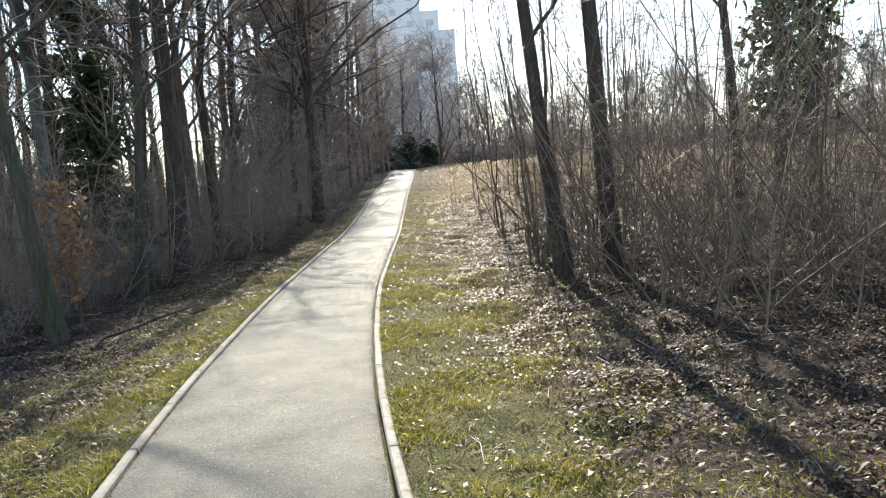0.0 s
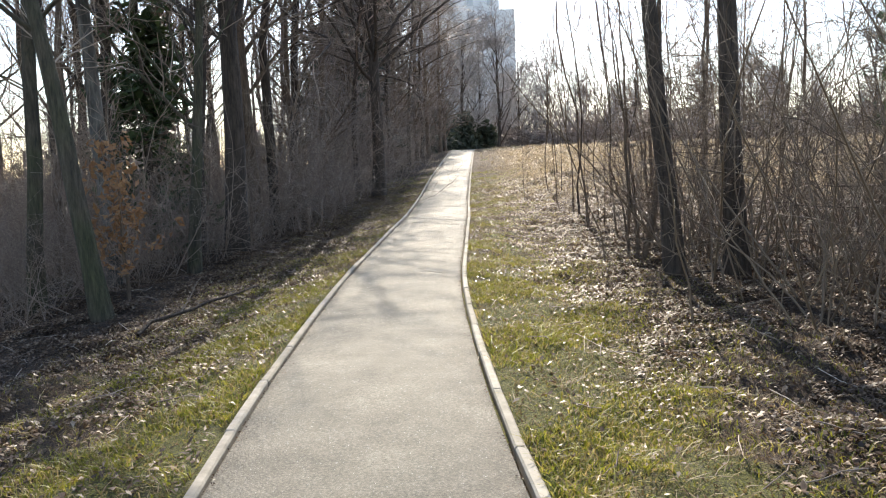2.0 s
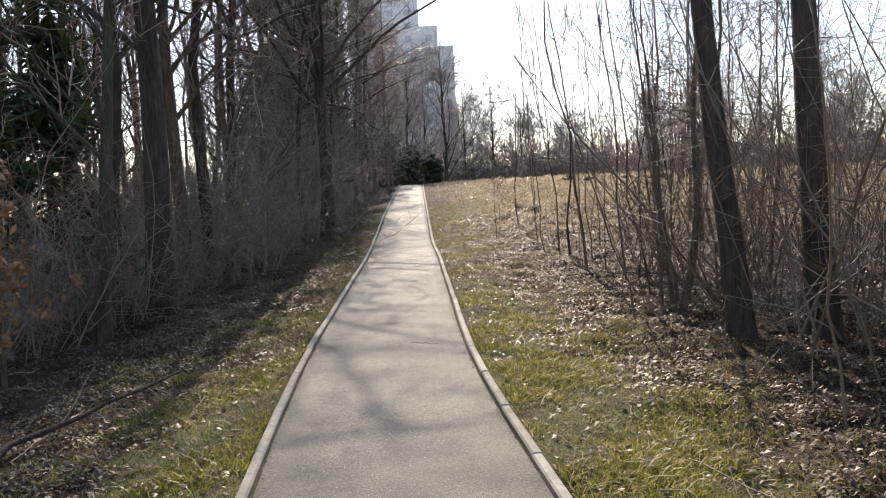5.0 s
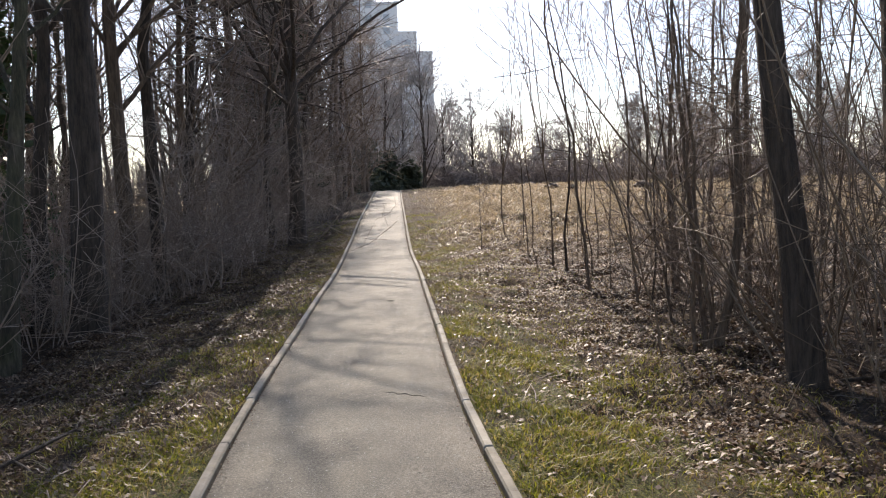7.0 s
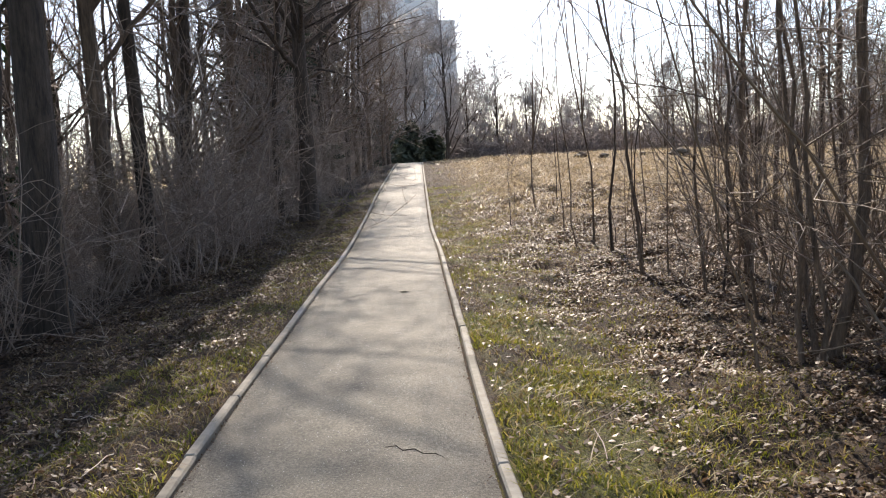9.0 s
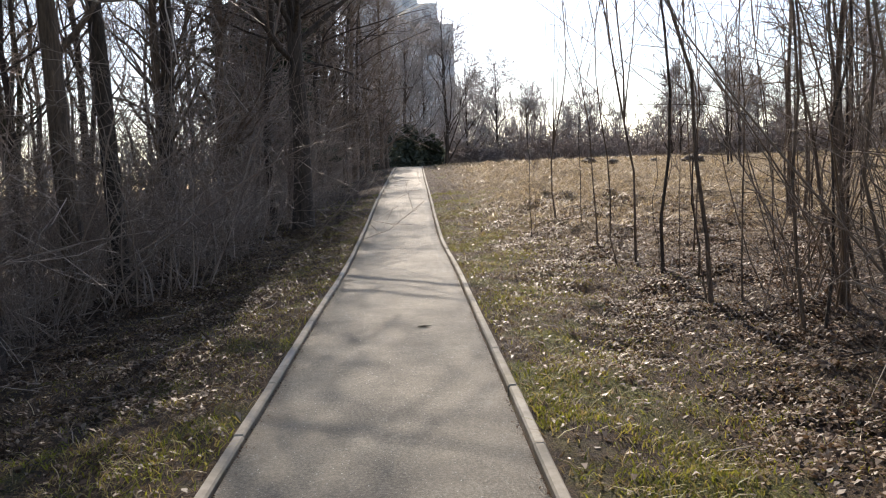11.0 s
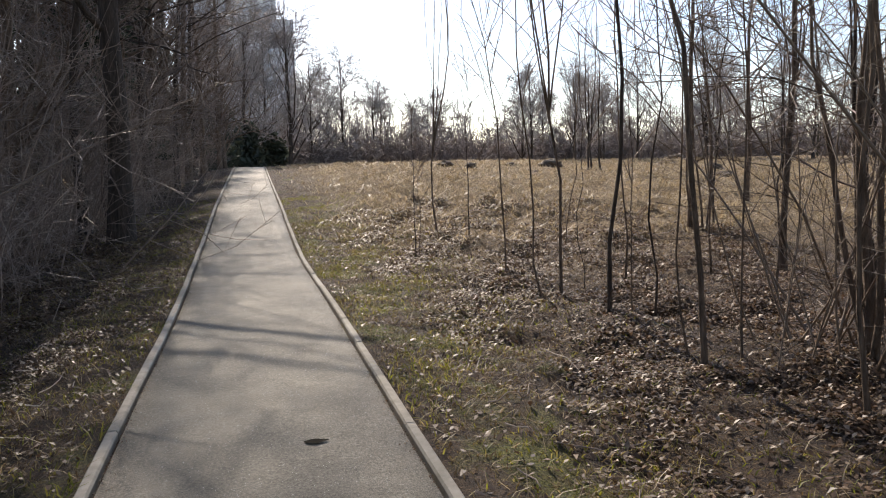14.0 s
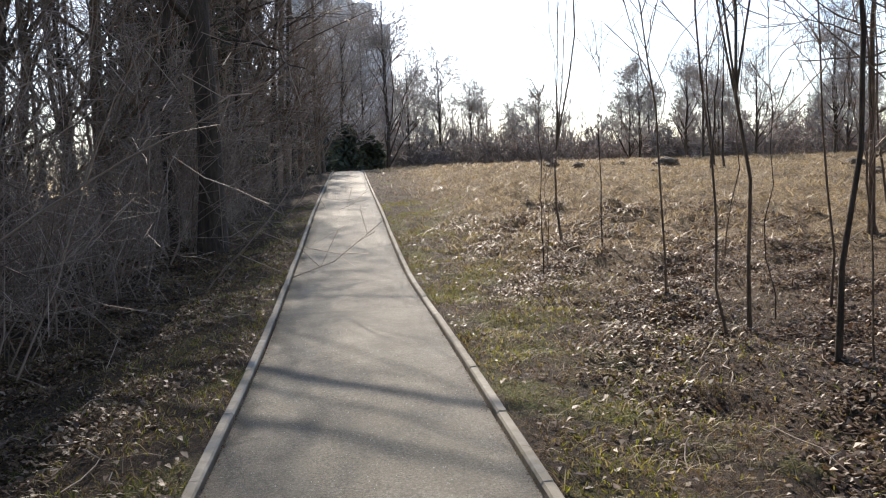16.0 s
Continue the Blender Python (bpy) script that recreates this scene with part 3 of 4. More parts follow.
# saplings that stand singly at the edge of the meadow
SAPS = [
    # x, y, height, radius, lean x, curve
    (1.48, 23.1, 2.4, 0.022, 0.0, 0.0), (1.60, 23.3, 1.9, 0.016, 0.03, 0.0), (2.43, 25.3, 7.0, 0.045, 0.07, 0.0),
    (2.72, 24.4, 3.6, 0.025, 0.08, 0.0), (2.12, 21.1, 5.2, 0.03, 0.0, -0.20), (2.37, 20.05, 7.5, 0.045, -0.09, 0.0),
    (2.32, 18.85, 8.5, 0.055, -0.06, 0.0), (2.22, 17.19, 9.0, 0.06, -0.09, 0.02), (2.49, 18.7, 3.0, 0.02, 0.05, 0.0),
    (2.71, 18.7, 6.0, 0.028, 0.02, 0.0), (3.30, 20.3, 6.5, 0.03, -0.06, 0.0), (2.55, 16.0, 8.0, 0.045, -0.08, 0.0),
    (2.72, 16.0, 7.0, 0.035, 0.03, 0.0), (2.45, 14.6, 8.0, 0.04, -0.1, 0.0), (2.55, 17.2, 6.0, 0.026, 0.02, 0.0),
    (3.94, 17.35, 7.5, 0.05, -0.10, 0.0), (2.06, 19.8, 6.0, 0.03, -0.06, 0.0), (4.66, 19.4, 7.0, 0.036, 0.01, 0.0),
    (5.82, 19.1, 9.0, 0.06, -0.05, 0.0), (3.4, 14.6, 8.0, 0.04, -0.05, 0.0), (4.3, 15.0, 9.0, 0.05, 0.04, 0.0),
    (6.93, 22.0, 7.5, 0.045, 0.02, 0.0), (6.41, 20.35, 8.0, 0.045, -0.05, 0.0), (3.1, 12.6, 7.5, 0.035, -0.02, 0.0),
    (2.83, 20.4, 3.6, 0.016, -0.05, 0.0), (3.9, 23.2, 4.5, 0.022, 0.04, 0.0), (6.2, 17.0, 9.0, 0.06, 0.0, 0.0),
    (7.5, 24.5, 8.0, 0.05, 0.03, 0.0), (4.65, 20.55, 6.5, 0.034, -0.06, 0.0), (2.34, 17.57, 5.0, 0.024, -0.03, 0.0),
]
for i, (x, y, h, r, lx, cv) in enumerate(SAPS):
    tagged(place(sapling(300 + i, h, 0.4 * r, (lx, pr.uniform(-0.03, 0.03)), 16 if h > 5 else 8, 0.3, BARK_BROWN if i % 3 else BARK_DARK, curve=cv, fork={2: 0.18, 5: 0.24, 15: 0.15, 21: 0.12}.get(i, 0.0)), x, y, 0.0), group="saplings beside the meadow")



def clump(seed, stems, height, r, label):
    """A small tree of several curving stems from one stool, the first the stoutest."""
    rng = np.random.default_rng(seed)
    root, n = new("clump_tree"), 12
    s = np.linspace(0, 1, n)
    for k in range(stems):
        a = math.tau * k / stems + rng.uniform(-0.5, 0.5)
        h, out = height * rng.uniform(0.6, 1.0), rng.uniform(0.03, 0.11)
        T = np.zeros((1, n, 3))
        bow = out * h * (0.25 * s + 0.75 * np.sqrt(s))
        T[0, :, 0] = 0.07 * math.cos(a) + math.cos(a) * bow + np.cumsum(rng.normal(size=n)) * 0.03 - 0.06 * h * s
        T[0, :, 1] = 0.07 * math.sin(a) + math.sin(a) * bow + np.cumsum(rng.normal(size=n)) * 0.03
        T[0, :, 2] = s * h - 0.12
        R = (r * (1.0 if k == 0 else rng.uniform(0.4, 0.65)) * (1 - 0.85 * s))[None]
        L, LR = grow(rng, T, R, 15, 0.14, 0.97, height * 0.22, 0.7, 0.12, 8, 0.2, 0.24)
        W, WR = grow(rng, L, LR, 6, 0.15, 1.0, height * 0.08, 0.55, 0.1, 4, 0.2, 0.6)
        stem = part_of("stem", mesh_of("stem", *tubes([(T, R, 8)]), BARK_BROWN, True), root)
        tagged(part_of("twig_spray", mesh_of("twig_spray", *tubes([(L, np.maximum(LR, 0.0035), 4), (W, np.maximum(WR, 0.0024), 3)]), TWIG), stem), kind="stuff")
    return tagged(root, label, "tree", "clump trees by the meadow")


place(clump(411, 4, 7.5, 0.054, "leafless small tree of four brown stems from one stool"), 2.27, 13.28)
place(clump(412, 3, 7.0, 0.048, "leafless small tree of three spreading brown stems"), 3.46, 16.88)
place(clump(413, 3, 6.0, 0.040, "leafless small tree of three thin spreading stems"), 7.1, 24.25)

# brush of thin stems on the meadow side
BRUSH = [shrub(500 + i, 4.0 + 0.4 * (i % 3), 20, 6, 3, 0.8, 0.5, TWIG_RED, 0.010, split=True) for i in range(5)]
BRUSH_SPOTS = []
for k in range(400):
    x, y = pr.uniform(2.6, 13.0), pr.uniform(5.0, 17.5)
    edge = 2.55 + 0.35 * max(0, 10.0 - y) + 0.12 * max(0, y - 13)
    if x < edge or y < 4.5 or any((x - a) ** 2 + (y - b) ** 2 < (0.95 if x < 6 else 1.5) ** 2 for a, b in BRUSH_SPOTS):
        continue
    if y > 14 and pr.random() < 0.55:
        continue
    BRUSH_SPOTS.append((x, y))
used = set()
for k, (x, y) in enumerate(BRUSH_SPOTS):
    b = k % len(BRUSH)
    s, tr = pr.uniform(0.65, 1.15), pr.uniform(0, 6.3)
    if b not in used:
        used.add(b)
        place(BRUSH[b], x, y, tr, s)
    else:
        again(BRUSH[b], x, y, tr, s)
for b in BRUSH:
    tagged(b, group="brush by the meadow")

# the thicket on the low side of the path
THICK = [shrub(600 + i, 3.4 + 0.5 * (i % 3), 20, 7, 3, 1.0, 0.1, TWIG, 0.0085, "dense leafless shrub of dark tangled twigs", 0.10, thin=0.0036, split=True, side=0.34, tangle=0.10) for i in range(6)]


def left_edge_of_brush(y):
    return float(np.interp(y, [0, 6, 11, 13, 16.6, 20.5, 27, 33, 43, 58], [-7.0, -6.3, -5.5, -5.3, -4.3, -3.6, -3.1, -2.8, -2.25, -1.4]))


spots, used = [], set()
for k in range(1600):
    y = pr.uniform(3.0, 58)
    x = left_edge_of_brush(y) - 0.7 - abs(pr.gauss(0, 3.2))
    gap = 0.85 if y < 30 else 1.0
    if x < -13 or any((x - a) ** 2 + (y - b) ** 2 < gap ** 2 for a, b in spots):
        continue
    spots.append((x, y))
spots = sorted(spots, key=lambda p: p[0] - left_edge_of_brush(p[1]), reverse=True)[:125]
for k, (x, y) in enumerate(spots):
    b = k % len(THICK)
    s, tr = pr.choice((0.5, 0.65, 0.8, 1.0, 1.3)) * pr.uniform(0.85, 1.1) * (1.0 if y > 18 else 0.75), pr.uniform(0, 6.3)
    if b not in used:
        used.add(b)
        place(THICK[b], x, y, tr, s)
    else:
        again(THICK[b], x, y, tr, s)

# taller trees within the thicket and beyond the brush
WOOD = [tree(700 + i, 13 + i, 0.10 + 0.015 * i, 18, 6, 5, (pr.uniform(-0.05, 0.05), pr.uniform(-0.03, 0.03)), 0.22, bark_mat=(BARK_DARK, BARK_MOSS, BARK_BROWN)[i % 3], limb_len=0.24, wob=0.09, fine=0.0045, tn=2, label="tall slender leafless woodland tree") for i in range(5)]
wood_spots = []
for k in range(900):
    y = pr.uniform(6, 60)
    x = left_edge_of_brush(y) - 1.2 - pr.uniform(0, 1) ** 1.3 * 18
    if any((x - a) ** 2 + (y - b) ** 2 < 1.9 ** 2 for a, b in wood_spots) or len(wood_spots) > 46:
        continue
    wood_spots.append((x, y))
for k in range(300):
    y = pr.uniform(8, 62)
    x = pr.uniform(9, 30) if y < 18 else pr.uniform(22 + 0.35 * (y - 18), 38 + 0.4 * (y - 18))
    if any((x - a) ** 2 + (y - b) ** 2 < 2.6 ** 2 for a, b in wood_spots) or len(wood_spots) > 70:
        continue
    wood_spots.append((x, y))
for k, (x, y) in enumerate(wood_spots):
    if k < len(WOOD):
        place(WOOD[k], x, y, pr.uniform(0, 6.3), pr.uniform(0.85, 1.15))
    else:
        again(WOOD[k % len(WOOD)], x, y, pr.uniform(0, 6.3), pr.uniform(0.75, 1.2) * (0.62 if x > 20 and y > 18 else 1.0))

for k in range(30):
    y = 9 + 19 * pr.random()
    x = min(-6.0, -2.6 - 0.40 * (y - 14)) - 0.6 - 7 * pr.random() ** 1.2
    again(THICK[k % len(THICK)], x, y, pr.uniform(0, 6.3), pr.uniform(1.0, 1.5))
for k in range(12):
    y = 12 + 20 * pr.random()
    x = min(-6.5, -3.2 - 0.42 * (y - 14)) - 9 * pr.random()
    again(WOOD[k % len(WOOD)], x, y, pr.uniform(0, 6.3), pr.uniform(0.6, 1.1))

for k in range(8):
    y = 28 + 26 * pr.random()
    again(WOOD[k % len(WOOD)], -5.5 - 0.1 * (y - 28) - 9 * pr.random(), y, pr.uniform(0, 6.3), pr.uniform(0.7, 1.1))
TWIGGY = [tree(760 + i, 7.5 + i, 0.05, 24, 5, 4, (0.03 * i, 0.0), 0.14, 0.8, 0.02, 0.30, bark_mat=BARK_BROWN, tn=2, label="small leafless tree with wide low branches") for i in range(2)]
place(TWIGGY[0], 4.3, 16.4, 0.5)
place(TWIGGY[1], 5.6, 20.4, 0.0)
again(TWIGGY[0], 7.0, 24.5, 2.2, 1.1)
again(TWIGGY[1], 8.6, 21.5, 4.0, 1.2)
again(TWIGGY[0], 10.5, 27.5, 1.2, 1.2)

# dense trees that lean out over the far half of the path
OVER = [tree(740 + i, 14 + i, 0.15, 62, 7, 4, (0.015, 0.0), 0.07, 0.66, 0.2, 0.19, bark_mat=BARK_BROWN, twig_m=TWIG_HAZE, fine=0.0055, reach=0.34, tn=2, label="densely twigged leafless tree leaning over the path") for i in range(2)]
for k, (x, y, s) in enumerate(((-5.4, 25.0, 0.8), (-5.0, 29.0, 0.95), (-4.5, 33.0, 0.9), (-3.9, 37.0, 1.0), (-3.3, 41.0, 0.95), (-2.4, 45.0, 1.0), (-1.9, 50.0, 1.0), (-5.6, 35.0, 1.1), (-1.2, 55.0, 0.95), (-4.8, 43.0, 1.1), (-0.9, 60.0, 0.85), (-3.6, 52.0, 1.1))):
    if k < 2:
        place(OVER[k], x, y, 0.0, s)
    else:
        again(OVER[k % 2], x, y, pr.uniform(-0.6, 0.6) + 3.1 * (k % 4 > 1), s)

# evergreens
YEW = place(conifer(800, 7.0, 1.5, 3000, 0.16, EVERGREEN, "bushy green evergreen standing in the leafless brush"), -7.4, 19.0)
SPRUCE = conifer(801, 15, 2.6, 4200, 0.30)
place(SPRUCE, -5.6, 40)
for x, y, s in ((-6.0, 48, 1.05), (-5.2, 56, 0.9)):
    again(SPRUCE, x, y, pr.uniform(0, 6), s)
BUSH = place(conifer(805, 4.2, 2.4, 2200, 0.30, NEEDLE_HAZED, "low spreading dark evergreen bush"), -1.5, 63.0)
for x, y, s in ((0.6, 67, 0.8), (2.6, 72, 0.75), (-3.5, 60.5, 1.1)):
    again(BUSH, x, y, pr.uniform(0, 6), s)
IVY = place(ivy_tree(810, 12, 0.14), 7.0, 14.0)
again(IVY, 8.0, 14.5, 1.7, 1.05)
again(IVY, 9.2, 12.2, 3.1, 0.9)
place(beech(820, 3.8), -5.4, 12.7)

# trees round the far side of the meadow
FAR = [tree(900 + i, 10 + 1.5 * i, 0.14 + 0.03 * i, 24, 8, 6, (0, 0), 0.06, 0.5, 0.24, 0.46, twig_m=TWIG_FAR_HAZED, fine=0.015, reach=0.24, tn=2, label="broad leafless tree beyond the meadow") for i in range(4)]
FAR_SPOTS = [(3.7, 69, 3, 0.8), (0.6, 67, 1, 0.95), (2.2, 73, 0, 1.1), (6.2, 78, 2, 0.75), (8.0, 86, 1, 0.8), (13.5, 88, 3, 0.62), (9.8, 84, 2, 0.85), (-1.5, 72, 2, 0.95), (1.0, 82, 1, 0.9), (5.5, 90, 0, 0.9), (20, 96, 1, 0.7)]
for k in range(40):
    a = k / 39
    FAR_SPOTS.append((3 + 64 * a + pr.uniform(-2, 2), 92 - 30 * a + pr.uniform(-6, 10), k % 4, pr.uniform(0.40, 0.64)))
for k in range(16):
    a = k / 15
    FAR_SPOTS.append((18 + 22 * a + pr.uniform(-1, 1), 62 - 14 * a + pr.uniform(-4, 4), k % 4, pr.uniform(0.42, 0.62)))
seen_far = set()
for x, y, b, s in FAR_SPOTS:
    if b not in seen_far:
        seen_far.add(b)
        place(FAR[b], x, y, pr.uniform(0, 6), s)
    else:
        again(FAR[b], x, y, pr.uniform(0, 6), s)
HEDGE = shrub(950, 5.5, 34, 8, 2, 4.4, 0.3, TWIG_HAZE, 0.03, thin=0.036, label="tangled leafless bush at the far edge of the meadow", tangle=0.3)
first = True
for k in range(60):
    a = k / 59
    x, y, s = -3 + 67 * a + pr.uniform(-1, 1), 80 + 8 * math.sin(3 * a) - 22 * a + pr.uniform(-4, 4), pr.uniform(0.7, 1.15)
    if first:
        place(HEDGE, x, y, 0, s)
        first = False
    else:
        again(HEDGE, x, y, pr.uniform(0, 6), s)

# a thin belt of woodland far behind
fr = np.random.default_rng(55)
K = 900
fx, fy = fr.uniform(-60, 130, K), fr.uniform(108, 150, K)
FB = np.zeros((K, 5, 3))
FB[:, 0] = np.stack([fx, fy, gz(fx, fy) - 0.3], 1)
fh = fr.uniform(5, 11.5, K) * (1 + 0.25 * np.sin(fx * 0.09))
for q in range(1, 5):
    FB[:, q] = FB[:, q - 1] + np.stack([fr.normal(size=K) * 0.35, fr.normal(size=K) * 0.35, fh / 4], 1)
FR = fr.uniform(0.05, 0.14, K)[:, None] * np.linspace(1, 0.3, 5)[None]
FS, FSR = grow(fr, FB, FR, 9, 0.15, 1.0, 3.2, 0.55, 0.3, 3, 0.2, 0.6)
tagged(new("far_wood", mesh_of("far_wood", *tubes([(FB, FR, 4), (FS, np.maximum(FSR, 0.045), 3)]), TWIG_FAR_HAZED)), "distant belt of leafless woodland, haze put into its grey-brown colour", "woodland", kind="stuff")

# a clump of young trees on the meadow's crest
CLUMP = [sapling(980 + i, 6.0 + 0.5 * i, 0.042, (0.05 * (i - 1), 0.0), 18, 0.3, BARK_DARK, "slim leafless young tree in a clump on the meadow") for i in range(3)]
for i, (x, y) in enumerate(((13.3, 41.0), (13.6, 41.3), (13.8, 40.9))):
    tagged(place(CLUMP[i], x, y, 2.0 + i, 1.0), group="clump of young trees")

# ---- far buildings ----


def box(bm, x0, y0, z0, x1, y1, z1):
    r = bmesh.ops.create_cube(bm, size=1.0)
    for v in r["verts"]:
        v.co = Vector(((x0 + x1) / 2 + v.co.x * (x1 - x0), (y0 + y1) / 2 + v.co.y * (y1 - y0), (z0 + z1) / 2 + v.co.z * (z1 - z0)))


tower = tagged(new("tower_block"), "pale concrete high-rise with a stepped roofline, hazy in backlight", "building")
TB = [(11.5, 14.8, 34.0), (7.5, 11.5, 38.5), (2.5, 7.5, 45.0), (-8.0, 2.5, 48.0)]
TY = 176.0
for k, (x0, x1, h) in enumerate(TB):
    bm = bmesh.new()
    box(bm, x0, TY + 0.6 * k, -1, x1, TY + 16, h)
    box(bm, x0 - 0.05, TY + 0.6 * k - 0.15, h + 0.004, x1 + 0.05, TY + 16, h + 0.5)
    part("wall", bm, FACADE_HAZED, tower)
wbm = bmesh.new()
box(wbm, -0.7, -0.06, -0.7, 0.7, 0.1, 0.7)
wme = bpy.data.meshes.new("window")
wbm.to_mesh(wme)
wbm.free()
wme.materials.append(PANE_HAZED)
for k, (x0, x1, h) in enumerate(TB):
    nwin = max(1, int((x1 - x0) / 2.6))
    for c in range(nwin):
        for f in range(4, int(h / 2.9)):
            o = part_of("window", wme, tower)
            o.location = (x0 + (c + 0.5) * (x1 - x0) / nwin, TY + 0.6 * k, 1.6 + 2.9 * f)

house = tagged(new("house"), "house with a dark pitched roof behind bare trees", "house")
house.location = (64, 146, -3.5)
bm = bmesh.new()
box(bm, -6, -4, -1, 6, 4, 6.0)
part("wall", bm, PLASTER, house)
bm = bmesh.new()
vs = [bm.verts.new(p) for p in ((-6.6, -4.6, 5.9), (6.6, -4.6, 5.9), (6.6, 4.6, 5.9), (-6.6, 4.6, 5.9), (0, -4.6, 10.5), (0, 4.6, 10.5))]
for f in ((0, 1, 4), (2, 3, 5), (0, 4, 5, 3), (1, 2, 5, 4), (0, 3, 2, 1)):
    bm.faces.new([vs[i] for i in f])
part("roof", bm, ROOF, house)
for x in (-3, 0, 3):
    o = part_of("window", wme, house)
    o.location = (x, -4.0, 3.5)

# ---- molehills and the hole in the path ----


def molehill(seed, r):
    rng = random.Random(seed)
    bm = bmesh.new()
    bmesh.ops.create_icosphere(bm, subdivisions=3, radius=r)
    for v in bm.verts:
        v.co *= 1 + 0.35 * noise.noise(v.co * 7 / r * 0.3 + Vector((seed, 0, 0)))
        v.co.z = max(v.co.z * 0.62, -0.05)
    me = bpy.data.meshes.new("molehill")
    bm.to_mesh(me)
    bm.free()
    me.materials.append(SOIL)
    return tagged(new("molehill", me), "small heap of dark crumbly earth on the meadow", "molehill", "molehills")


for i, (x, y, r) in enumerate(((9.1, 47.5, 0.4), (13.4, 45.0, 0.5), (9.9, 46, 0.3), (12.2, 47, 0.3), (18.5, 40, 0.4), (16.2, 36, 0.35), (11, 41, 0.22))):
    m = molehill(i, r)
    m.location = (x, y, float(gz(x, y)))

bm = bmesh.new()
ring = [bm.verts.new((0.062 * math.cos(a) * (1 + 0.16 * math.sin(3 * a + 1)), 0.030 * math.sin(a) * (1 + 0.2 * math.cos(4 * a)), 0.0)) for a in [k * math.tau / 26 for k in range(26)]]
low = [bm.verts.new((v.co.x * 0.85, v.co.y * 0.8, -0.001)) for v in ring]
for k in range(26):
    bm.faces.new((ring[k], ring[(k + 1) % 26], low[(k + 1) % 26], low[k]))
bm.faces.new(low)
me = bpy.data.meshes.new("pothole")
bm.to_mesh(me)
bm.free()
me.materials.append(PIT)
pothole = tagged(new("pothole", me), "small dark broken hollow in the asphalt", "pothole")
pothole.location = (-0.80, 16.12, float(level(16.12)) + 0.0165)

cr_x = np.array([-0.99, -0.93, -0.90, -0.84, -0.80, -0.74, -0.70])
cr_y = np.array([11.55, 11.56, 11.49, 11.50, 11.43, 11.42, 11.36])
CP = np.stack([cr_x, cr_y, level(cr_y) + 0.0115], 1)[None]
tagged(new("asphalt_crack", mesh_of("asphalt_crack", *tubes([(CP, np.array([[0.001, 0.0025, 0.002, 0.003, 0.002, 0.002, 0.001]]), 5)]), PIT)), "short dark jagged crack in the asphalt", "crack")

# ---- litter, grass and straw ----
rng = np.random.default_rng(7)


def scatter(count, x0, x1, y0, y1, dens):
    x, y = rng.uniform(x0, x1, count), rng.uniform(y0, y1, count)
    keep = rng.uniform(0, 1, count) < dens(x, y)
    x, y = x[keep], y[keep]
    return np.stack([x, y, gz(x, y)], axis=1)


def patch(x, y, s, o):
    return 0.5 + 0.25 * (np.sin(s * x + o) * np.sin(s * 0.8 * y + 2 * o) + np.sin(1.7 * s * x - s * y + o) + 0.6 * np.sin(2.9 * s * y + 1.1 * s * x))


def off_path(x, y):
    r = right_edge(y)
    return np.maximum(x - r, r - WIDE - x)


def leaf_density(x, y):
    r = right_edge(y)
    dr, dl = x - r, r - WIDE - x
    d = np.where(dr > 0, 0.03 + 0.97 * smooth(0.7, 2.3, dr + 0.25 * smooth(8, 14, y)), 0.10 + 0.90 * smooth(0.25, 1.5, dl)) * (0.12 + 1.0 * smooth(0.3, 0.72, patch(x, y, 2.1, 0.7)))
    return np.where(off_path(x, y) > 0.03, d + 0.03, 0.0) * (1 - 0.65 * smooth(24, 34, y))


def grass_density(x, y):
    return np.where(off_path(x, y) > 0.01, mossy(x, y) * smooth(0.3, 0.75, patch(x, y, 2.6, 2.2)) + 0.05, 0)


def straw_density(x, y):
    return np.where(off_path(x, y) > 0.1, 0.85 * strawy(x, y) * (0.35 + 0.65 * patch(x, y, 0.9, 0.2)) + 0.16 * (y < 30), 0)


lp = np.concatenate([scatter(330000, -6.5, 6.5, 1.5, 15, leaf_density), scatter(330000, -5, 7.5, 15, 30, leaf_density)])
lp[:, 2] += np.where(off_path(lp[:, 0], lp[:, 1]) > 0.03, rng.uniform(0.0, 0.025, len(lp)), 0.10)
V, Q = litter_at(rng, lp, 0.034)
tagged(new("leaf_litter", mesh_of("leaf_litter", V, Q, LITTER)), "withered brown and tan fallen leaves on the ground", "leaf litter", kind="stuff")


def blades(pts, h0, h1, w, lay):
    K = len(pts)
    a = rng.uniform(0, 6.283, K)
    h = rng.uniform(h0, h1, K)
    o = rng.normal(size=(K, 2)) * lay * h[:, None]
    s = np.stack([np.cos(a), np.sin(a), 0 * a], 1) * w
    top = pts + np.stack([o[:, 0], o[:, 1], h], 1)
    mid = pts + np.stack([o[:, 0] * 0.35, o[:, 1] * 0.35, h * 0.62], 1)
    pts = pts - np.array([0, 0, 0.01])
    V = np.stack([pts - s, pts + s, mid + s * 0.8, mid - s * 0.8, top + s * 0.15, top - s * 0.15], axis=1)
    i = 6 * np.arange(K)[:, None]
    return V.reshape(-1, 3), np.concatenate([i + np.array([[0, 1, 2, 3]]), i + np.array([[3, 2, 4, 5]])])


gp = np.concatenate([scatter(270000, -4.2, 2.6, 1.5, 14, grass_density), scatter(150000, -4, 2.4, 14, 34, grass_density)])
V, Q = blades(gp, 0.014, 0.05, 0.004, 1.3)
tagged(new("verge_grass", mesh_of("verge_grass", V, Q, GRASS)), "short yellow-green grass and moss along the kerbs", "grass", kind="stuff")
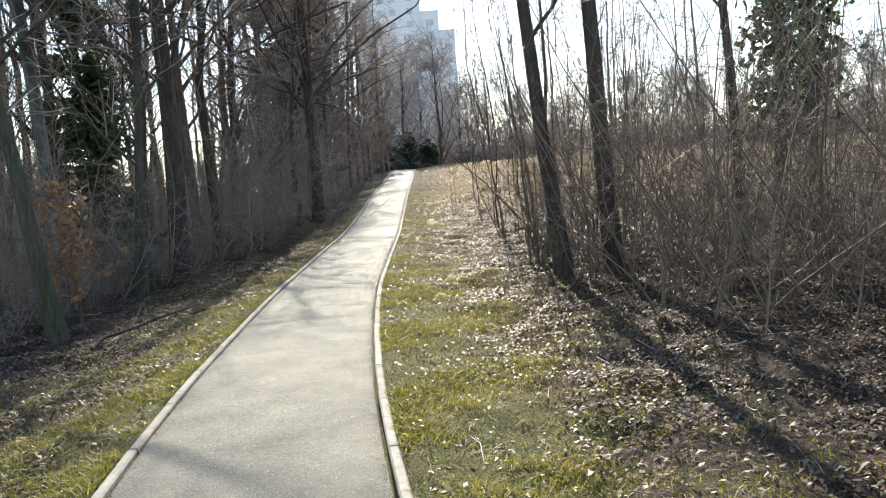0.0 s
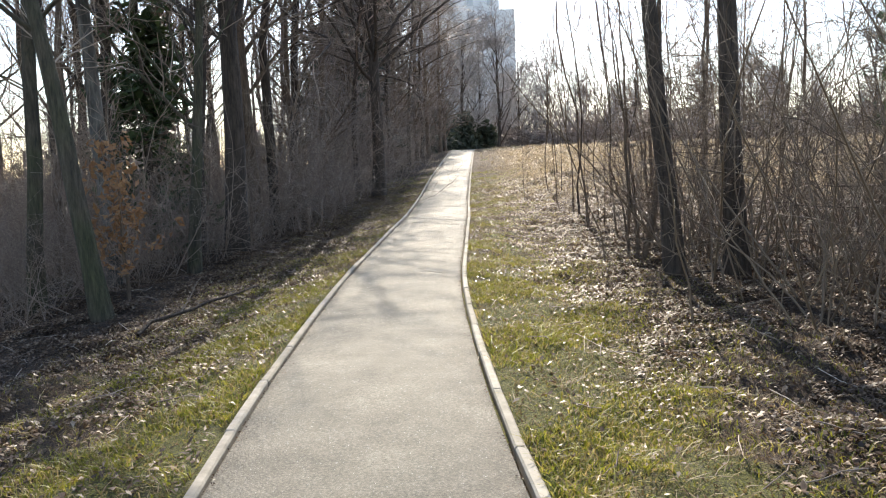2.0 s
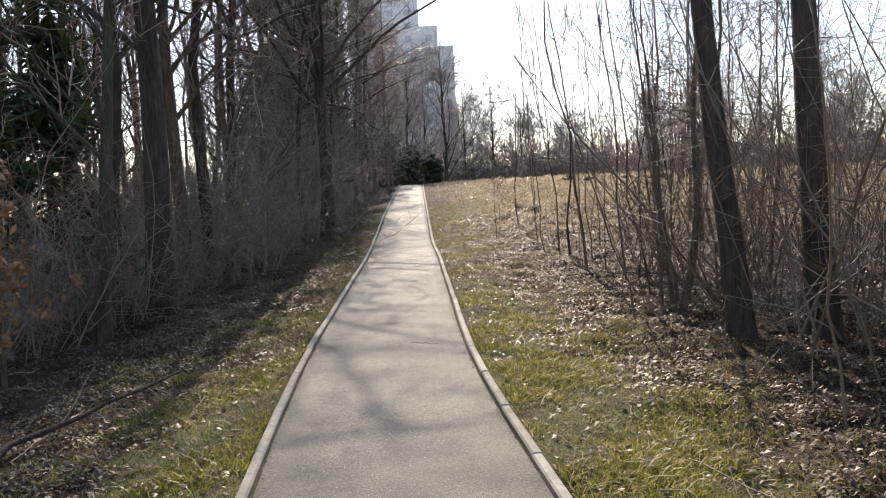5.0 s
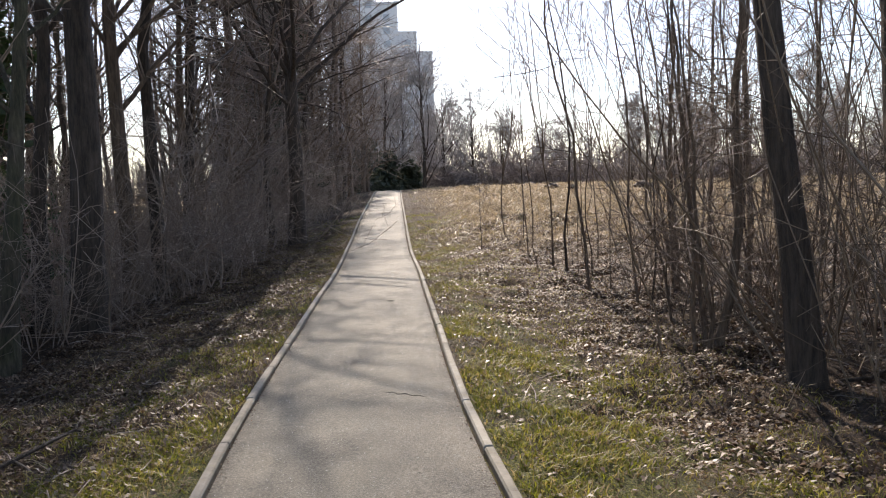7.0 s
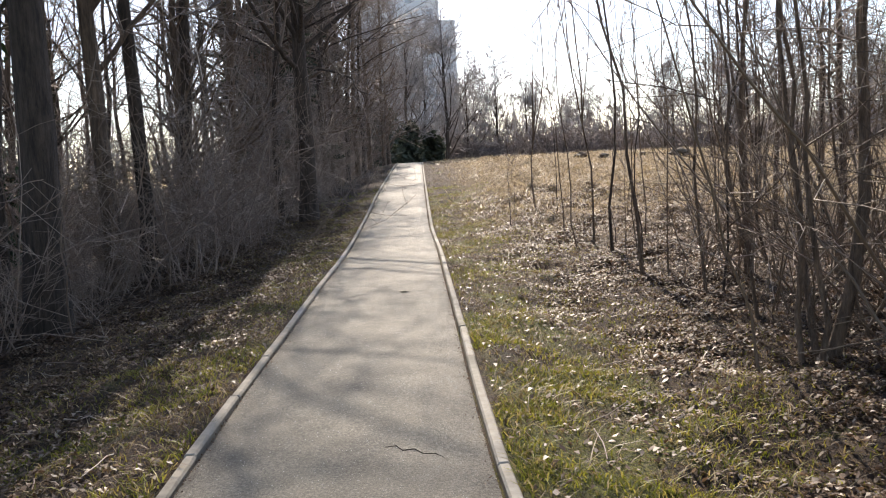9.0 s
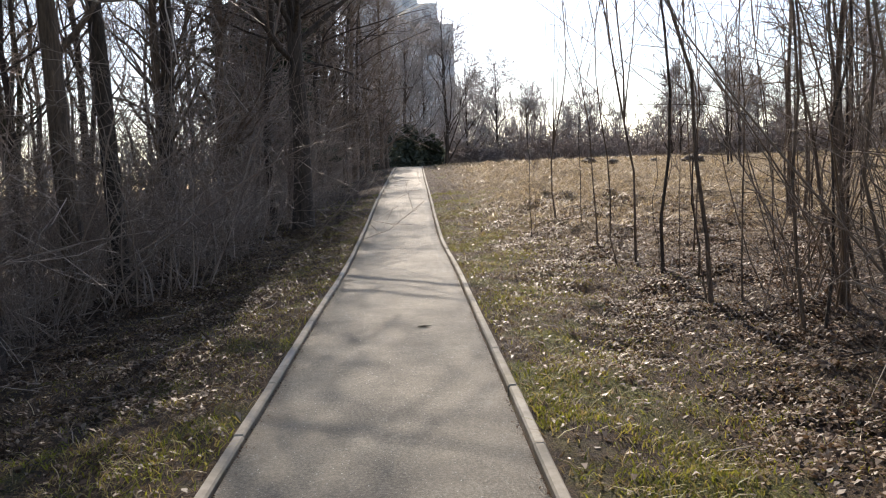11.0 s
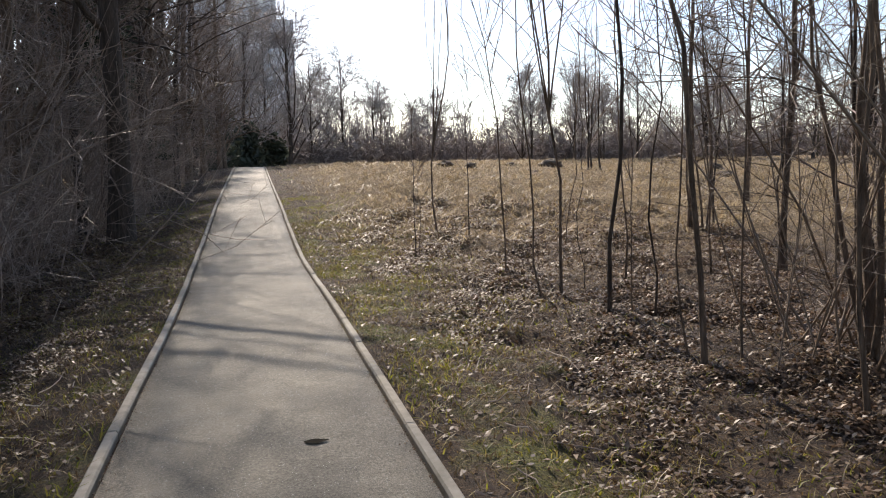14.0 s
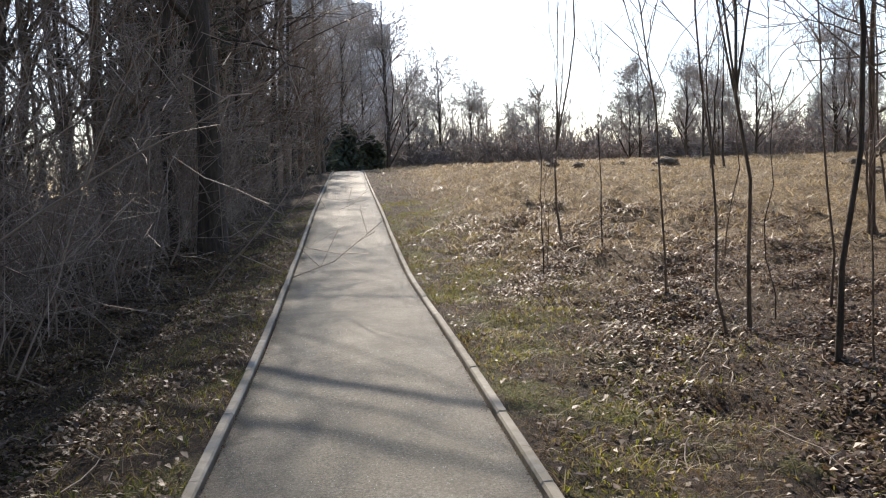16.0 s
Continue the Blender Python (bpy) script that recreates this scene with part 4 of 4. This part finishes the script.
dp = scatter(230000, -4.6, 3.6, 2, 28, lambda x, y: np.where(off_path(x, y) > 0.01, (1 - 0.8 * smooth(1.2, 3.2, off_path(x, y))) * (0.2 + 0.8 * patch(x, y, 3.1, 1.4)), 0))
V, Q = blades(dp, 0.006, 0.035, 0.0035, 2.4)
tagged(new("dead_grass", mesh_of("dead_grass", V, Q, DEAD_GRASS)), "short withered brown grass matted over the verges", "dead grass", kind="stuff")
sp = scatter(76000, -4.5, 11, 2, 36, straw_density)
sf = scatter(70000, 0, 30, 24, 60, straw_density)
V, Q = blades(sp, 0.02, 0.085, 0.0035, 1.7)
V2, Q2 = blades(sf, 0.04, 0.15, 0.013, 2.0)
V, Q = np.concatenate([V, V2]), np.concatenate([Q, Q2 + len(V)])
tagged(new("meadow_straw", mesh_of("meadow_straw", V, Q, STRAW)), "flattened straw-coloured dead grass over the meadow", "dead grass", kind="stuff")

# crumbs of soil and leaf along the inner edges of the kerbs
ky = rng.uniform(1.5, 34, 5200)
kd = 0.082 + rng.gamma(1.0, 0.016, 5200)
kx = right_edge(ky) - np.where(rng.uniform(0, 1, 5200) < 0.5, kd, WIDE - kd)
V, Q = leaves_at(rng, np.stack([kx, ky, level(ky) + 0.004], 1), 0.009, 0.4, 1.3)
tagged(new("edge_debris", mesh_of("edge_debris", V, Q, LITTER)), "crumbled leaves and soil along the kerb edges", "debris", kind="stuff")

# loose pale grit on the asphalt
qy = rng.uniform(1.5, 26, 7000)
qx = right_edge(qy) - rng.uniform(0.12, 1.5, 7000)
qd = right_edge(qy) - qx
V, Q = leaves_at(rng, np.stack([qx, qy, level(qy) + np.interp(qd, PATH_D, PATH_H) + 0.004 * np.sin(3 * qy) * np.sin(5 * qd) + 0.002], 1), 0.0058, 0.2, 1.1)
tagged(new("grit", mesh_of("grit", V, Q, GRIT_MAT)), "loose pale grit scattered over the asphalt", "grit", kind="stuff")

# fallen sticks
tp = scatter(1500, -6, 7, 2, 26, lambda x, y: np.where(off_path(x, y) > 0.3, 0.6, 0))
K = len(tp)
ang, ln = rng.uniform(0, 6.283, K), rng.gamma(2, 0.12, K)
st = np.linspace(-0.5, 0.5, 4)[None, :, None]
SP = tp[:, None, :] + st * (np.stack([np.cos(ang), np.sin(ang), rng.normal(size=K) * 0.12], 1) * ln[:, None])[:, None, :] + rng.normal(size=(K, 4, 3)) * 0.012 + np.array([0, 0, 0.025])
tagged(new("fallen_sticks", mesh_of("fallen_sticks", *tubes([(SP, np.full((K, 4), 0.004), 4)]), TWIG)), "thin dry sticks lying on the ground", "sticks", kind="stuff")


def fallen_branch(seed, a, b, r):
    g = np.random.default_rng(seed)
    n = 9
    s = np.linspace(0, 1, n)[:, None]
    P = np.array([*a, 0.0]) * (1 - s) + np.array([*b, 0.0]) * s + g.normal(size=(n, 3)) * 0.05
    P[:, 2] = gz(P[:, 0], P[:, 1]) + r + 0.01 + 0.08 * np.sin(3.0 * s[:, 0])
    P = P[None]
    R = (r * np.linspace(1, 0.35, n))[None]
    L, LR = grow(g, P, R, 8, 0.2, 0.95, 0.45, 0.5, 0.02, 5, 0.15, 0.5)
    root = new("fallen_branch")
    part_of("stem", mesh_of("stem", *tubes([(P, R, 6)]), BARK_DARK, True), root)
    for k in range(8):
        part_of("twig", mesh_of("twig", *tubes([(L[k:k + 1], LR[k:k + 1], 4)]), TWIG), root)
    return tagged(root, "dead bare branch lying on the verge", "branch")


fallen_branch(1, (-3.9, 9.3), (-3.0, 11.6), 0.025)
fallen_branch(2, (2.6, 11.6), (4.0, 12.0), 0.02)
fallen_branch(3, (3.0, 8.0), (4.2, 8.9), 0.018)
fallen_branch(4, (2.4, 15.2), (3.3, 14.6), 0.010)

# ---- kerbs: stones about a metre long, each its own piece ----
KERB_W, GAP = 0.062, 0.006
for side, off in (("kerb_right", 0.0), ("kerb_left", WIDE - KERB_W)):
    row = tagged(new(side), "low concrete edging stones with mossy joints along the path", "kerb", kind="structure")
    for k in range(72):
        y0 = -12 + k * 1.0 + (0.64 if off else 0.25)
        y1 = y0 + 1.0 - GAP
        jx, jz, jt = pr.uniform(-0.004, 0.004), pr.uniform(-0.003, 0.003), pr.uniform(-0.003, 0.003)
        bm = bmesh.new()
        rings = []
        for y, inset in ((y0, 0.006), (y0 + 0.006, 0.0), (y1 - 0.006, 0.0), (y1, 0.006)):
            xr = float(right_edge(y)) - off + jx
            z = float(level(y)) + 0.012 + jz + (jt if y > y0 + 0.5 else -jt) - inset
            prof = ((-KERB_W, -0.18), (-KERB_W, -0.012), (-KERB_W + 0.010, 0.0), (-0.010, 0.0), (0.0, -0.012), (0.0, -0.18))
            rings.append([bm.verts.new((xr + dx, y, z + dz)) for dx, dz in prof])
        for a, b in zip(rings, rings[1:]):
            for q in range(5):
                bm.faces.new((a[q], b[q], b[q + 1], a[q + 1]))
        bm.faces.new(rings[0])
        bm.faces.new(rings[-1][::-1])
        bmesh.ops.recalc_face_normals(bm, faces=bm.faces)
        part("kerb_stone", bm, KERB_MAT, row)
